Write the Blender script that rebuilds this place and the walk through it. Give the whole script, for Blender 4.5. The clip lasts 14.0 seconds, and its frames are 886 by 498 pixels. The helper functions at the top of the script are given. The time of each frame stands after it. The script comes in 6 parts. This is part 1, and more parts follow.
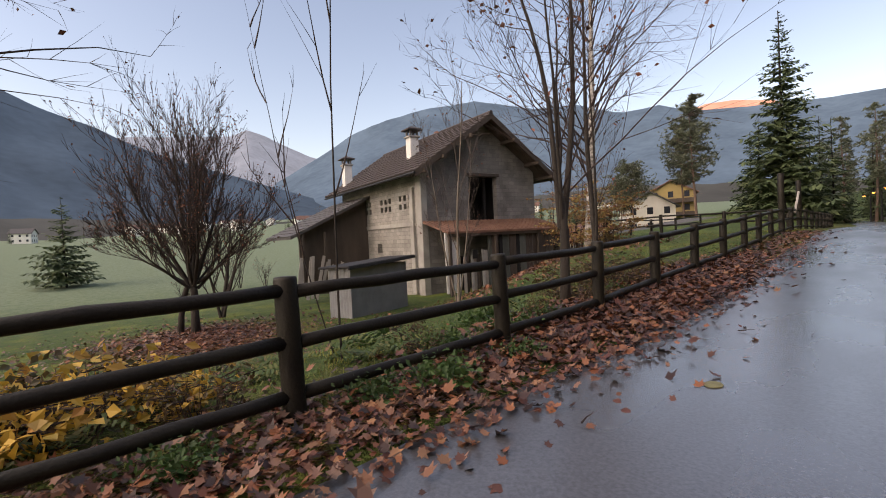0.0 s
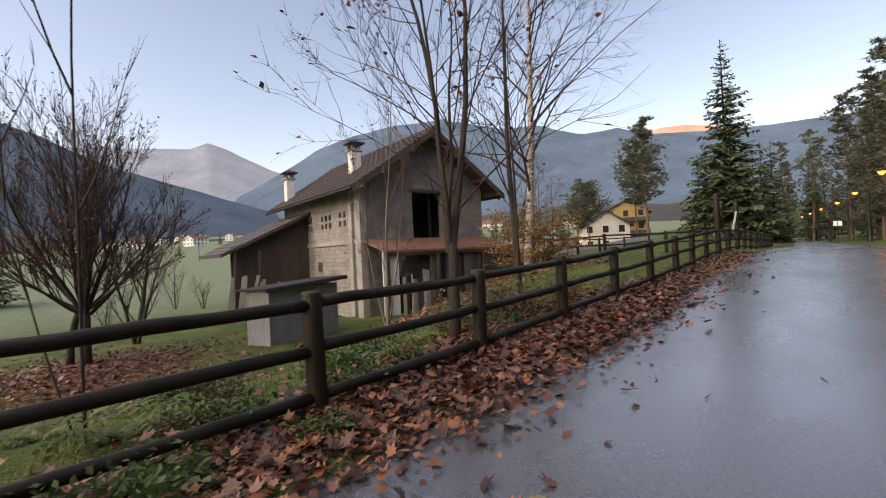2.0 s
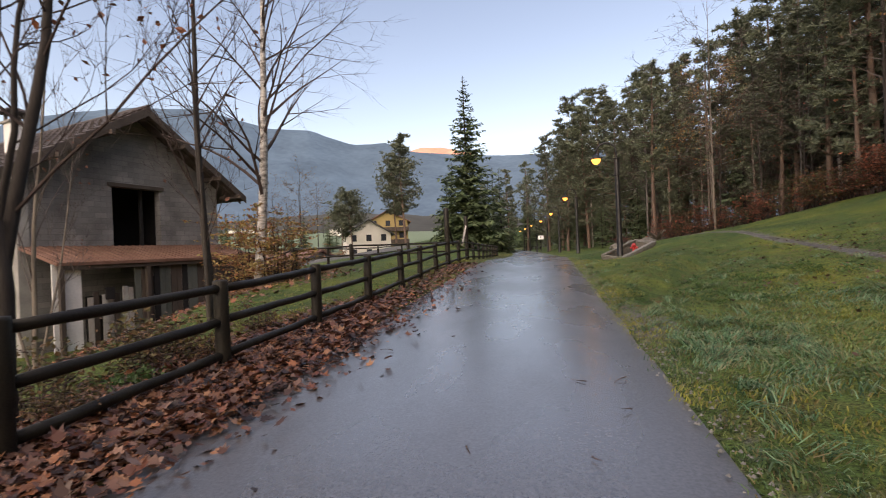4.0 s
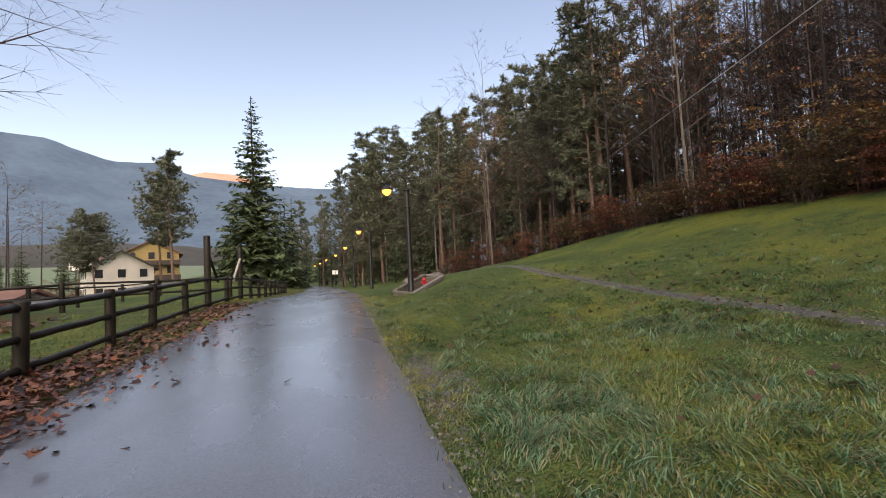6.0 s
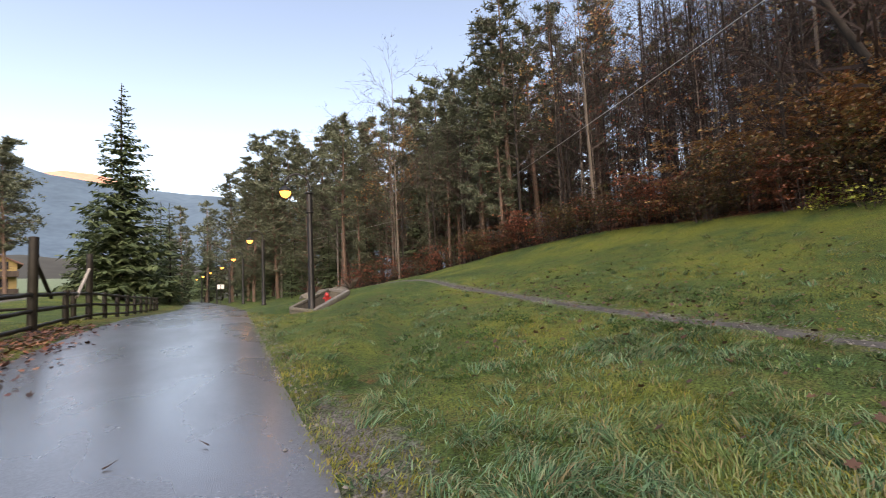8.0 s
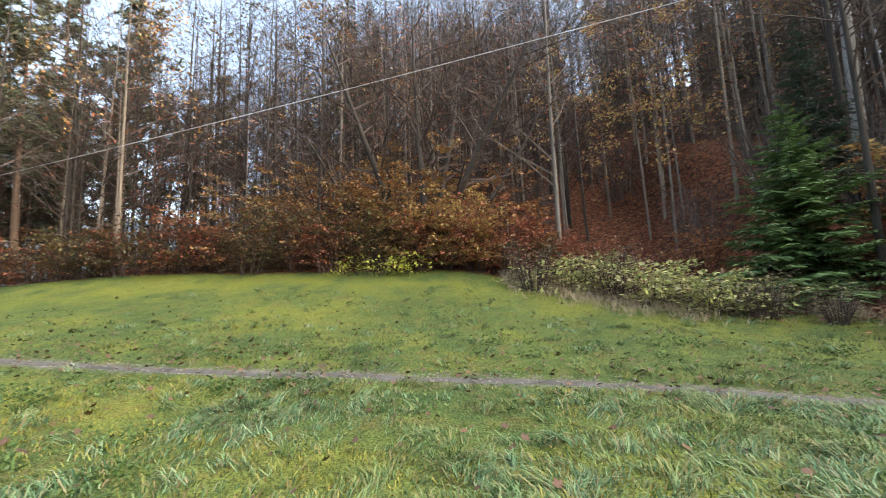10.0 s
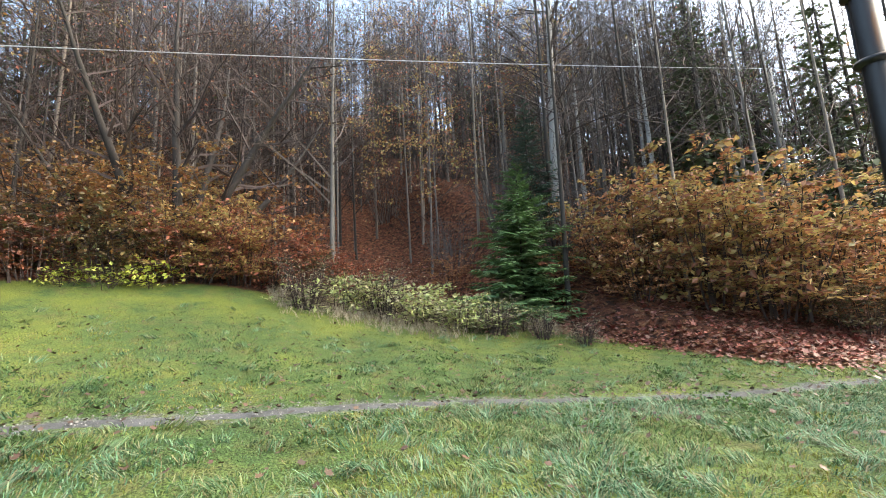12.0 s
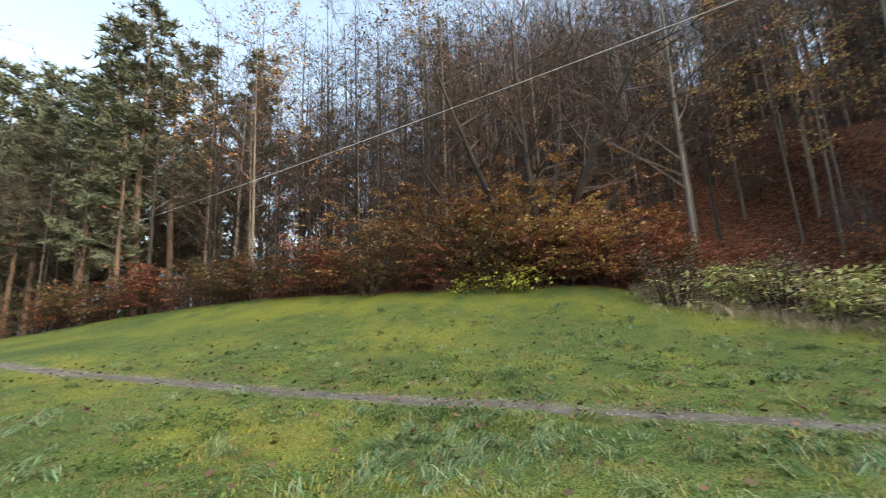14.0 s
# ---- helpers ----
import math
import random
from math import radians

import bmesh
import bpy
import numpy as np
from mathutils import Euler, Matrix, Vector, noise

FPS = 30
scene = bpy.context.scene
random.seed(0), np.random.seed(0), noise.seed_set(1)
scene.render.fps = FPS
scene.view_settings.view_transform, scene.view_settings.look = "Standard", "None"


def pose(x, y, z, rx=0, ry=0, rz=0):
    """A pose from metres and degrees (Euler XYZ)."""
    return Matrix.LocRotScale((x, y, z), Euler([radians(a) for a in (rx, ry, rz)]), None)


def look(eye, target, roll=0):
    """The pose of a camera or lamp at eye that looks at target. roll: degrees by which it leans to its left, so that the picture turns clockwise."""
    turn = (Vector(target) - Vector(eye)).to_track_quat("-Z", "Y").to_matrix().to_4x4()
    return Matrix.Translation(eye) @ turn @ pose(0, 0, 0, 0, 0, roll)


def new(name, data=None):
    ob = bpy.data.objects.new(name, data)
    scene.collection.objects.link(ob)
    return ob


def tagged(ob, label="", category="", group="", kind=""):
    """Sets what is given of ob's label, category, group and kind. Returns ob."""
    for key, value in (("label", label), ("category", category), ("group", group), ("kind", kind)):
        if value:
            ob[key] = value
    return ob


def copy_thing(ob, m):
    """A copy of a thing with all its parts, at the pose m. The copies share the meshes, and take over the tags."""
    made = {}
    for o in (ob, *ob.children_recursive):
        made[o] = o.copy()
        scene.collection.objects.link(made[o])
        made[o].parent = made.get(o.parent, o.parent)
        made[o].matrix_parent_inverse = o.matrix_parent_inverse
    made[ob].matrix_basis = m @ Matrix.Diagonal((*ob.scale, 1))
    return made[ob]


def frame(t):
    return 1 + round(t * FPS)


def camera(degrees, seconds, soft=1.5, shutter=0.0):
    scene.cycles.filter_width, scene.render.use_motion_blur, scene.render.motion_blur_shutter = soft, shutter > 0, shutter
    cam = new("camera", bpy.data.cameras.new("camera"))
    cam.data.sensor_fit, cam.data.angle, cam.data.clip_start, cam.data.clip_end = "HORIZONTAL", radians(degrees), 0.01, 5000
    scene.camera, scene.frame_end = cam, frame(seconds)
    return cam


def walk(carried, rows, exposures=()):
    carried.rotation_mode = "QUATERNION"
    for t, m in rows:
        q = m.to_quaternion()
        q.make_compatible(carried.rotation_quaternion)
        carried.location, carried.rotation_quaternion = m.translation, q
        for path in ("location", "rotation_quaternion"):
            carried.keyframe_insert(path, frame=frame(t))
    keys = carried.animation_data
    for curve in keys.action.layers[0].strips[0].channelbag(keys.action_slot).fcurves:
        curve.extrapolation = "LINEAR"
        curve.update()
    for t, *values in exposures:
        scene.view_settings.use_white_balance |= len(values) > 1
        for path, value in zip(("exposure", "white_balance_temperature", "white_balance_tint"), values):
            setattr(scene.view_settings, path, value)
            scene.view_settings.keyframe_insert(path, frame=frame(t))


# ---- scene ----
cam = camera(89.6, 14.0, soft=1.0, shutter=0.15)
PATH = [
    (0, (0.066, 0.565, 1.313), (-1.369, 1.957, 1.257), -2.8),
    (0.5, (0.051, 1.028, 1.306), (-1.442, 2.359, 1.274), -3.1),
    (1, (0.055, 1.539, 1.283), (-1.47, 2.833, 1.278), -3.1),
    (1.5, (0.221, 1.934, 1.356), (-1.257, 3.282, 1.348), -2.8),
    (2, (0.235, 2.445, 1.374), (-1.09, 3.943, 1.385), -2.6),
    (2.5, (0.387, 2.936, 1.398), (-0.8, 4.546, 1.405), -3.0),
    (3, (0.473, 3.438, 1.39), (-0.521, 5.173, 1.382), -3.1),
    (3.5, (0.566, 3.975, 1.429), (-0.18, 5.83, 1.427), -3.1),
    (4, (0.658, 4.505, 1.479), (0.216, 6.456, 1.478), -2.4),
    (4.2, (0.741, 4.687, 1.463), (0.418, 6.66, 1.459), -2.3),
    (6.3, (1.097, 6.855, 1.494), (1.594, 8.787, 1.634), -2.8),
    (6.5, (1.117, 7.032, 1.514), (1.635, 8.958, 1.668), -2.6),
    (6.7, (1.111, 7.188, 1.546), (1.652, 9.108, 1.701), -2.5),
    (7, (1.134, 7.475, 1.563), (1.694, 9.39, 1.699), -2.6),
    (7.2, (1.184, 7.641, 1.554), (1.723, 9.562, 1.683), -3.1),
    (9.3, (1.1, 9.386, 1.371), (2.921, 10.165, 1.65), -2.1),
    (9.5, (1.094, 9.605, 1.418), (2.991, 10.165, 1.715), -2.1),
    (10, (1.229, 9.993, 1.433), (3.197, 10.178, 1.738), -2.7),
    (10.5, (1.256, 10.215, 1.507), (3.212, 9.898, 1.778), -2.3),
    (11, (1.201, 10.418, 1.582), (3.06, 9.728, 1.842), -2.4),
    (11.5, (1.187, 10.441, 1.609), (2.969, 9.582, 1.904), -3.4),
    (12, (1.197, 10.459, 1.615), (2.986, 9.618, 1.923), -3.2),
    (12.5, (1.199, 10.503, 1.62), (3.04, 9.806, 1.973), -3.4),
    (13, (1.211, 10.592, 1.63), (3.122, 10.159, 2.031), -3.6),
    (13.5, (1.299, 10.698, 1.612), (3.255, 10.707, 2.026), -3.3),
    (14, (1.508, 10.934, 1.59), (3.384, 11.506, 1.981), -3.2),
]
walk(cam, [(t, look(eye, target, roll)) for t, eye, target, roll in PATH],
     exposures=[(0, 1.49, 8800, 22), (4.2, 1.63, 8800, 21), (7.2, 1.78, 8600, 20), (9.3, 2.7, 9000, 15), (11.2, 3.55, 8200, 7), (12.6, 3.5, 8300, 8), (14, 2.75, 9000, 8)])

# ---- world, sun, exposure ----
SUN_ELEV, SUN_AZ = radians(38.0), radians(-165.0)   # soft bright morning sky over the valley
world = bpy.data.worlds.new("world")
scene.world = world
world.use_nodes = True
wn = world.node_tree.nodes
sky = wn.new("ShaderNodeTexSky")
sky.sky_type = "NISHITA"
sky.sun_disc = False
sky.sun_elevation = SUN_ELEV
sky.sun_rotation = SUN_AZ
sky.air_density, sky.dust_density, sky.ozone_density = 1.0, 1.1, 1.2
wn["Background"].inputs[1].default_value = 0.10
world.node_tree.links.new(sky.outputs[0], wn["Background"].inputs[0])
sun = new("sun", bpy.data.lights.new("sun", "SUN"))
sun.data.energy, sun.data.angle, sun.data.color = 1.0, radians(100), (1.0, 0.93, 0.85)
sun.matrix_world = look((math.sin(SUN_AZ) * 300, math.cos(SUN_AZ) * 300, 300 * math.tan(SUN_ELEV)), (0, 0, 0))


# ---- materials ----
def mat(name, base, rough=0.8, var=0.35, scale=8.0, fine=60.0, bump=0.3, metal=0.0, second=None, mix=0.5, stretch=(1, 1, 1), dist=0.02, island=0.0, spec=0.5):
    """Two-scale noise colour between dark and light versions of base (or base and second), with relief."""
    m = bpy.data.materials.new(name)
    m.use_nodes = True
    nt, nd, ln = m.node_tree, m.node_tree.nodes, m.node_tree.links.new
    b = nd["Principled BSDF"]
    b.inputs["Roughness"].default_value, b.inputs["Metallic"].default_value = rough, metal
    b.inputs["Specular IOR Level"].default_value = spec
    tc, mp = nd.new("ShaderNodeTexCoord"), nd.new("ShaderNodeMapping")
    mp.inputs["Scale"].default_value = stretch
    ln(tc.outputs["Object"], mp.inputs[0])
    n1, n2 = nd.new("ShaderNodeTexNoise"), nd.new("ShaderNodeTexNoise")
    n1.inputs["Scale"].default_value, n2.inputs["Scale"].default_value = scale, fine
    n1.inputs["Detail"].default_value, n2.inputs["Detail"].default_value = 4, 3
    for n in (n1, n2):
        ln(mp.outputs[0], n.inputs["Vector"])
    add = nd.new("ShaderNodeMath")
    add.operation = "MULTIPLY_ADD"
    add.inputs[1].default_value = 0.45
    ln(n2.outputs[0], add.inputs[0])
    ln(n1.outputs[0], add.inputs[2])
    ramp = nd.new("ShaderNodeValToRGB")
    lo = [c * (1 - var) for c in base]
    hi = list(second) if second else [min(1, c * (1 + var)) for c in base]
    ramp.color_ramp.elements[0].position, ramp.color_ramp.elements[1].position = 0.72 - 0.35 * (1 - mix) - 0.1, 0.95 - 0.35 * (mix - 0.5)
    ramp.color_ramp.elements[0].color, ramp.color_ramp.elements[1].color = (*(base if second else lo), 1), (*hi, 1)
    ln(add.outputs[0], ramp.inputs[0])
    out = ramp.outputs[0]
    if island:
        geo, hsv, oi = nd.new("ShaderNodeNewGeometry"), nd.new("ShaderNodeHueSaturation"), nd.new("ShaderNodeMapRange")
        oi.inputs[3].default_value, oi.inputs[4].default_value = 1 - island, 1 + island
        ln(geo.outputs["Random Per Island"], oi.inputs[0])
        ln(oi.outputs[0], hsv.inputs["Value"])
        ln(out, hsv.inputs["Color"])
        out = hsv.outputs[0]
    ln(out, b.inputs["Base Color"])
    if bump:
        bp = nd.new("ShaderNodeBump")
        bp.inputs["Strength"].default_value, bp.inputs["Distance"].default_value = bump, dist
        ln(add.outputs[0], bp.inputs["Height"])
        ln(bp.outputs[0], b.inputs["Normal"])
    return m


def leafy(name, colours, rough=0.6, trans=0.25):
    """Leaves: each island takes one of the colours of a ramp, a little light passes through."""
    m = bpy.data.materials.new(name)
    m.use_nodes = True
    nt, nd, ln = m.node_tree, m.node_tree.nodes, m.node_tree.links.new
    b = nd["Principled BSDF"]
    b.inputs["Roughness"].default_value = rough
    geo, ramp = nd.new("ShaderNodeNewGeometry"), nd.new("ShaderNodeValToRGB")
    ramp.color_ramp.interpolation = "LINEAR"
    for i, c in enumerate(colours):
        p = i / max(1, len(colours) - 1)
        e = ramp.color_ramp.elements[i] if i < 2 else ramp.color_ramp.elements.new(p)
        e.position, e.color = p, (*c, 1)
    for i, c in enumerate(colours):
        ramp.color_ramp.elements[i].position = i / max(1, len(colours) - 1)
        ramp.color_ramp.elements[i].color = (*c, 1)
    ln(geo.outputs["Random Per Island"], ramp.inputs[0])
    oi, hsv = nd.new("ShaderNodeObjectInfo"), nd.new("ShaderNodeHueSaturation")
    mr = nd.new("ShaderNodeMapRange")
    mr.inputs[3].default_value, mr.inputs[4].default_value = 0.75, 1.2
    ln(oi.outputs["Random"], mr.inputs[0])
    ln(mr.outputs[0], hsv.inputs["Value"])
    ln(ramp.outputs[0], hsv.inputs["Color"])
    ln(hsv.outputs[0], b.inputs["Base Color"])
    if trans:
        tr, mx = nd.new("ShaderNodeBsdfTranslucent"), nd.new("ShaderNodeMixShader")
        mx.inputs[0].default_value = trans
        ln(hsv.outputs[0], tr.inputs[0])
        ln(b.outputs[0], mx.inputs[1])
        ln(tr.outputs[0], mx.inputs[2])
        ln(mx.outputs[0], nd["Material Output"].inputs[0])
    return m


def ground_mat():
    """Meadow grass with moss and dry patches; the mask attribute mixes in leaf litter (R), gravel path (G), mist
    painted as a paler far field (B).
    """
    m = bpy.data.materials.new("meadow_ground")
    m.use_nodes = True
    nd, ln = m.node_tree.nodes, m.node_tree.links.new
    b = nd["Principled BSDF"]
    b.inputs["Roughness"].default_value = 0.9
    b.inputs["Specular IOR Level"].default_value = 0.2
    tc = nd.new("ShaderNodeTexCoord")

    def noise_node(scale, detail=4, rough=0.6):
        n = nd.new("ShaderNodeTexNoise")
        n.inputs["Scale"].default_value, n.inputs["Detail"].default_value, n.inputs["Roughness"].default_value = scale, detail, rough
        ln(tc.outputs["Object"], n.inputs["Vector"])
        return n

    def ramp(src, stops):
        r = nd.new("ShaderNodeValToRGB")
        while len(r.color_ramp.elements) < len(stops):
            r.color_ramp.elements.new(0.5)
        for e, (p, c) in zip(r.color_ramp.elements, stops):
            e.position, e.color = p, (*c, 1)
        ln(src, r.inputs[0])
        return r

    def mixc(fac, a, c):
        x = nd.new("ShaderNodeMix")
        x.data_type = "RGBA"
        ln(fac, x.inputs[0])
        ln(a, x.inputs[6])
        ln(c, x.inputs[7])
        return x.outputs[2]

    big, mid, fine = noise_node(0.35), noise_node(2.2), noise_node(38, 3)
    g1 = ramp(big.outputs[0], [(0.30, (0.026, 0.062, 0.022)), (0.50, (0.065, 0.110, 0.030)), (0.66, (0.160, 0.185, 0.034))])
    g2 = ramp(mid.outputs[0], [(0.36, (0.022, 0.055, 0.024)), (0.52, (0.070, 0.105, 0.034)), (0.66, (0.125, 0.090, 0.045))])
    mixer = nd.new("ShaderNodeValue")
    mixer.outputs[0].default_value = 0.42
    grass = mixc(mixer.outputs[0], g1.outputs[0], g2.outputs[0])
    fr = ramp(fine.outputs[0], [(0.32, (0.22, 0.24, 0.20)), (0.60, (1.4, 1.4, 1.3))])
    mul = nd.new("ShaderNodeMix")
    mul.data_type, mul.blend_type = "RGBA", "MULTIPLY"
    mul.inputs[0].default_value = 1.0
    ln(grass, mul.inputs[6])
    ln(fr.outputs[0], mul.inputs[7])
    vor = nd.new("ShaderNodeTexVoronoi")
    vor.inputs["Scale"].default_value = 9.0
    ln(tc.outputs["Object"], vor.inputs["Vector"])
    sep = nd.new("ShaderNodeSeparateColor")
    ln(vor.outputs["Color"], sep.inputs[0])
    litter = ramp(sep.outputs[0], [(0.0, (0.022, 0.011, 0.008)), (0.4, (0.085, 0.030, 0.018)), (0.7, (0.13, 0.045, 0.025)), (1.0, (0.17, 0.085, 0.045))])
    lmul = nd.new("ShaderNodeMix")
    lmul.data_type, lmul.blend_type = "RGBA", "MULTIPLY"
    lmul.inputs[0].default_value = 0.8
    ln(litter.outputs[0], lmul.inputs[6])
    ln(fr.outputs[0], lmul.inputs[7])
    gravel = ramp(fine.outputs[0], [(0.35, (0.05, 0.05, 0.05)), (0.65, (0.20, 0.20, 0.20))])
    # paler green stands in for mist over the far field
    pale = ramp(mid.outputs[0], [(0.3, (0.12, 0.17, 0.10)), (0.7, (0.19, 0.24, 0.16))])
    at = nd.new("ShaderNodeAttribute")
    at.attribute_name = "mask"
    sp = nd.new("ShaderNodeSeparateColor")
    ln(at.outputs["Color"], sp.inputs[0])

    def edge(src, wob):
        """breaks a mask's edge up with noise"""
        a = nd.new("ShaderNodeMath")
        a.operation = "MULTIPLY_ADD"
        ln(wob.outputs[0], a.inputs[0])
        a.inputs[1].default_value = 0.9
        ln(src, a.inputs[2])
        r = nd.new("ShaderNodeMapRange")
        r.inputs[1].default_value, r.inputs[2].default_value = 0.80, 1.08
        ln(a.outputs[0], r.inputs[0])
        return r.outputs[0]

    yellow = ramp(fine.outputs[0], [(0.32, (0.040, 0.062, 0.014)), (0.62, (0.185, 0.205, 0.034))])
    patchy = nd.new("ShaderNodeMath")
    patchy.operation = "MULTIPLY"
    band = ramp(noise_node(0.9, 6).outputs[0], [(0.40, (0.0, 0.0, 0.0)), (0.62, (0.85, 0.85, 0.85))])
    ln(band.outputs[0], patchy.inputs[0])
    ln(at.outputs["Alpha"], patchy.inputs[1])
    c = mixc(patchy.outputs[0], mul.outputs[2], yellow.outputs[0])
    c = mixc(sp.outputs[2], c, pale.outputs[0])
    c = mixc(edge(sp.outputs[0], noise_node(6)), c, lmul.outputs[2])
    c = mixc(edge(sp.outputs[1], noise_node(9)), c, gravel.outputs[0])
    ln(c, b.inputs["Base Color"])
    bp = nd.new("ShaderNodeBump")
    bp.inputs["Strength"].default_value, bp.inputs["Distance"].default_value = 0.9, 0.05
    ln(fine.outputs[0], bp.inputs["Height"])
    ln(bp.outputs[0], b.inputs["Normal"])
    return m


def asphalt_mat():
    """Wet dark asphalt: damp film with drier patches, fine aggregate."""
    m = bpy.data.materials.new("wet_asphalt")
    m.use_nodes = True
    nd, ln = m.node_tree.nodes, m.node_tree.links.new
    b = nd["Principled BSDF"]
    tc = nd.new("ShaderNodeTexCoord")
    big, fine, grain = nd.new("ShaderNodeTexNoise"), nd.new("ShaderNodeTexNoise"), nd.new("ShaderNodeTexVoronoi")
    big.inputs["Scale"].default_value, big.inputs["Detail"].default_value = 0.7, 6
    fine.inputs["Scale"].default_value, fine.inputs["Detail"].default_value = 45, 4
    grain.inputs["Scale"].default_value = 130
    mp = nd.new("ShaderNodeMapping")
    mp.inputs["Scale"].default_value = (1.0, 0.45, 1)
    ln(tc.outputs["Object"], mp.inputs[0])
    ln(mp.outputs[0], big.inputs["Vector"])
    for n in (fine, grain):
        ln(tc.outputs["Object"], n.inputs["Vector"])
    r = nd.new("ShaderNodeValToRGB")
    r.color_ramp.elements[0].position, r.color_ramp.elements[0].color = 0.30, (0.050, 0.052, 0.059, 1)
    r.color_ramp.elements[1].position, r.color_ramp.elements[1].color = 0.75, (0.112, 0.116, 0.130, 1)
    ln(fine.outputs[0], r.inputs[0])
    ln(r.outputs[0], b.inputs["Base Color"])
    q = nd.new("ShaderNodeMapRange")
    q.inputs[1].default_value, q.inputs[2].default_value = 0.32, 0.68
    q.inputs[3].default_value, q.inputs[4].default_value = 0.14, 0.46
    ln(big.outputs[0], q.inputs[0])
    ln(q.outputs[0], b.inputs["Roughness"])
    bp = nd.new("ShaderNodeBump")
    bp.inputs["Strength"].default_value, bp.inputs["Distance"].default_value = 0.14, 0.005
    ln(grain.outputs["Distance"], bp.inputs["Height"])
    ln(bp.outputs[0], b.inputs["Normal"])
    b.inputs["Specular IOR Level"].default_value = 0.8
    b.inputs["Coat Weight"].default_value, b.inputs["Coat Roughness"].default_value = 0.85, 0.24
    return m


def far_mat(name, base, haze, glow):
    """Far wooded slopes of a distant backdrop; the air's haze is painted as glow."""
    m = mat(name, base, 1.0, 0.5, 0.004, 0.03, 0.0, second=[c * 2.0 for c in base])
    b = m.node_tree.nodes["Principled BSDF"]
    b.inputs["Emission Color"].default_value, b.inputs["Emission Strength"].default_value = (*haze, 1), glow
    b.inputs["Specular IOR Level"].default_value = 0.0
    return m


def glow_mat(name, colour, strength):
    m = bpy.data.materials.new(name)
    m.use_nodes = True
    b = m.node_tree.nodes["Principled BSDF"]
    b.inputs["Base Color"].default_value = (*colour, 1)
    b.inputs["Emission Color"].default_value, b.inputs["Emission Strength"].default_value = (*colour, 1), strength
    return m


GROUND = ground_mat()
ASPHALT = asphalt_mat()
FENCE = mat("dark_weathered_log", (0.011, 0.009, 0.008), 0.5, 0.5, 3, 50, 0.5, second=(0.026, 0.023, 0.016), stretch=(1, 1, 1), spec=0.25)
BARK = mat("grey_brown_bark", (0.11, 0.085, 0.07), 0.9, 0.5, 5, 40, 0.6, second=(0.20, 0.17, 0.14), stretch=(1, 1, 0.25))
BARK_DARK = mat("dark_bark", (0.018, 0.015, 0.013), 0.9, 0.5, 5, 40, 0.6, second=(0.042, 0.034, 0.029), stretch=(1, 1, 0.25))
BARK_PALE = mat("pale_grey_beech_bark", (0.085, 0.075, 0.068), 0.85, 0.4, 3, 30, 0.4, second=(0.155, 0.14, 0.125), stretch=(1, 1, 0.4))
BARK_BEECH = mat("smooth_pale_beech_bark", (0.20, 0.19, 0.18), 0.85, 0.4, 3, 30, 0.3, second=(0.33, 0.32, 0.30), stretch=(1, 1, 0.4))
BARK_BIRCH = mat("white_birch_bark", (0.06, 0.05, 0.045), 0.8, 0.5, 4, 22, 0.4, second=(0.48, 0.46, 0.43), mix=0.7, stretch=(1, 1, 2.2))
BARK_PINE = mat("reddish_pine_bark", (0.10, 0.075, 0.06), 0.95, 0.5, 6, 40, 0.7, second=(0.17, 0.11, 0.082), stretch=(1, 1, 0.4))
TWIG = mat("reddish_twig", (0.042, 0.028, 0.025), 0.9, 0.4, 5, 30, 0.0)
TWIG_GREY = mat("grey_twig", (0.080, 0.064, 0.058), 0.9, 0.4, 5, 30, 0.0)
NEEDLE = leafy("dark_green_needles", [(0.035, 0.060, 0.028), (0.065, 0.100, 0.042), (0.095, 0.125, 0.055)], 0.7, 0.1)
NEEDLE_FRESH = leafy("fresh_green_needles", [(0.055, 0.12, 0.045), (0.095, 0.19, 0.07), (0.15, 0.27, 0.10)], 0.7, 0.2)
NEEDLE_BLUE = leafy("blue_green_needles", [(0.030, 0.065, 0.050), (0.055, 0.105, 0.08), (0.085, 0.14, 0.105)], 0.7, 0.1)
NEEDLE_PINE = leafy("pine_needles", [(0.065, 0.080, 0.055), (0.105, 0.125, 0.080), (0.145, 0.165, 0.105)], 0.7, 0.1)
BEECH = leafy("copper_beech_leaf", [(0.09, 0.035, 0.018), (0.26, 0.10, 0.045), (0.38, 0.17, 0.07), (0.42, 0.25, 0.10), (0.20, 0.08, 0.04), (0.36, 0.17, 0.09)])
BEECH_MIX = leafy("mixed_beech_leaf", [(0.10, 0.045, 0.03), (0.26, 0.12, 0.05), (0.36, 0.26, 0.09), (0.20, 0.07, 0.04), (0.42, 0.20, 0.06), (0.24, 0.20, 0.09), (0.33, 0.22, 0.17)])
BEECH_RED = leafy("red_brown_leaf", [(0.07, 0.022, 0.014), (0.26, 0.07, 0.04), (0.36, 0.12, 0.065), (0.13, 0.045, 0.028), (0.30, 0.15, 0.09)])
BEECH_GOLD = leafy("yellow_beech_leaf", [(0.16, 0.12, 0.05), (0.38, 0.27, 0.10), (0.48, 0.33, 0.12), (0.38, 0.17, 0.08), (0.22, 0.09, 0.06), (0.28, 0.27, 0.10), (0.44, 0.34, 0.13), (0.30, 0.12, 0.07), (0.16, 0.07, 0.05)], 0.6, 0.35)
GREEN_BROWN = leafy("green_brown_leaf", [(0.05, 0.055, 0.022), (0.11, 0.095, 0.035), (0.15, 0.085, 0.04), (0.08, 0.045, 0.028), (0.07, 0.09, 0.03)])
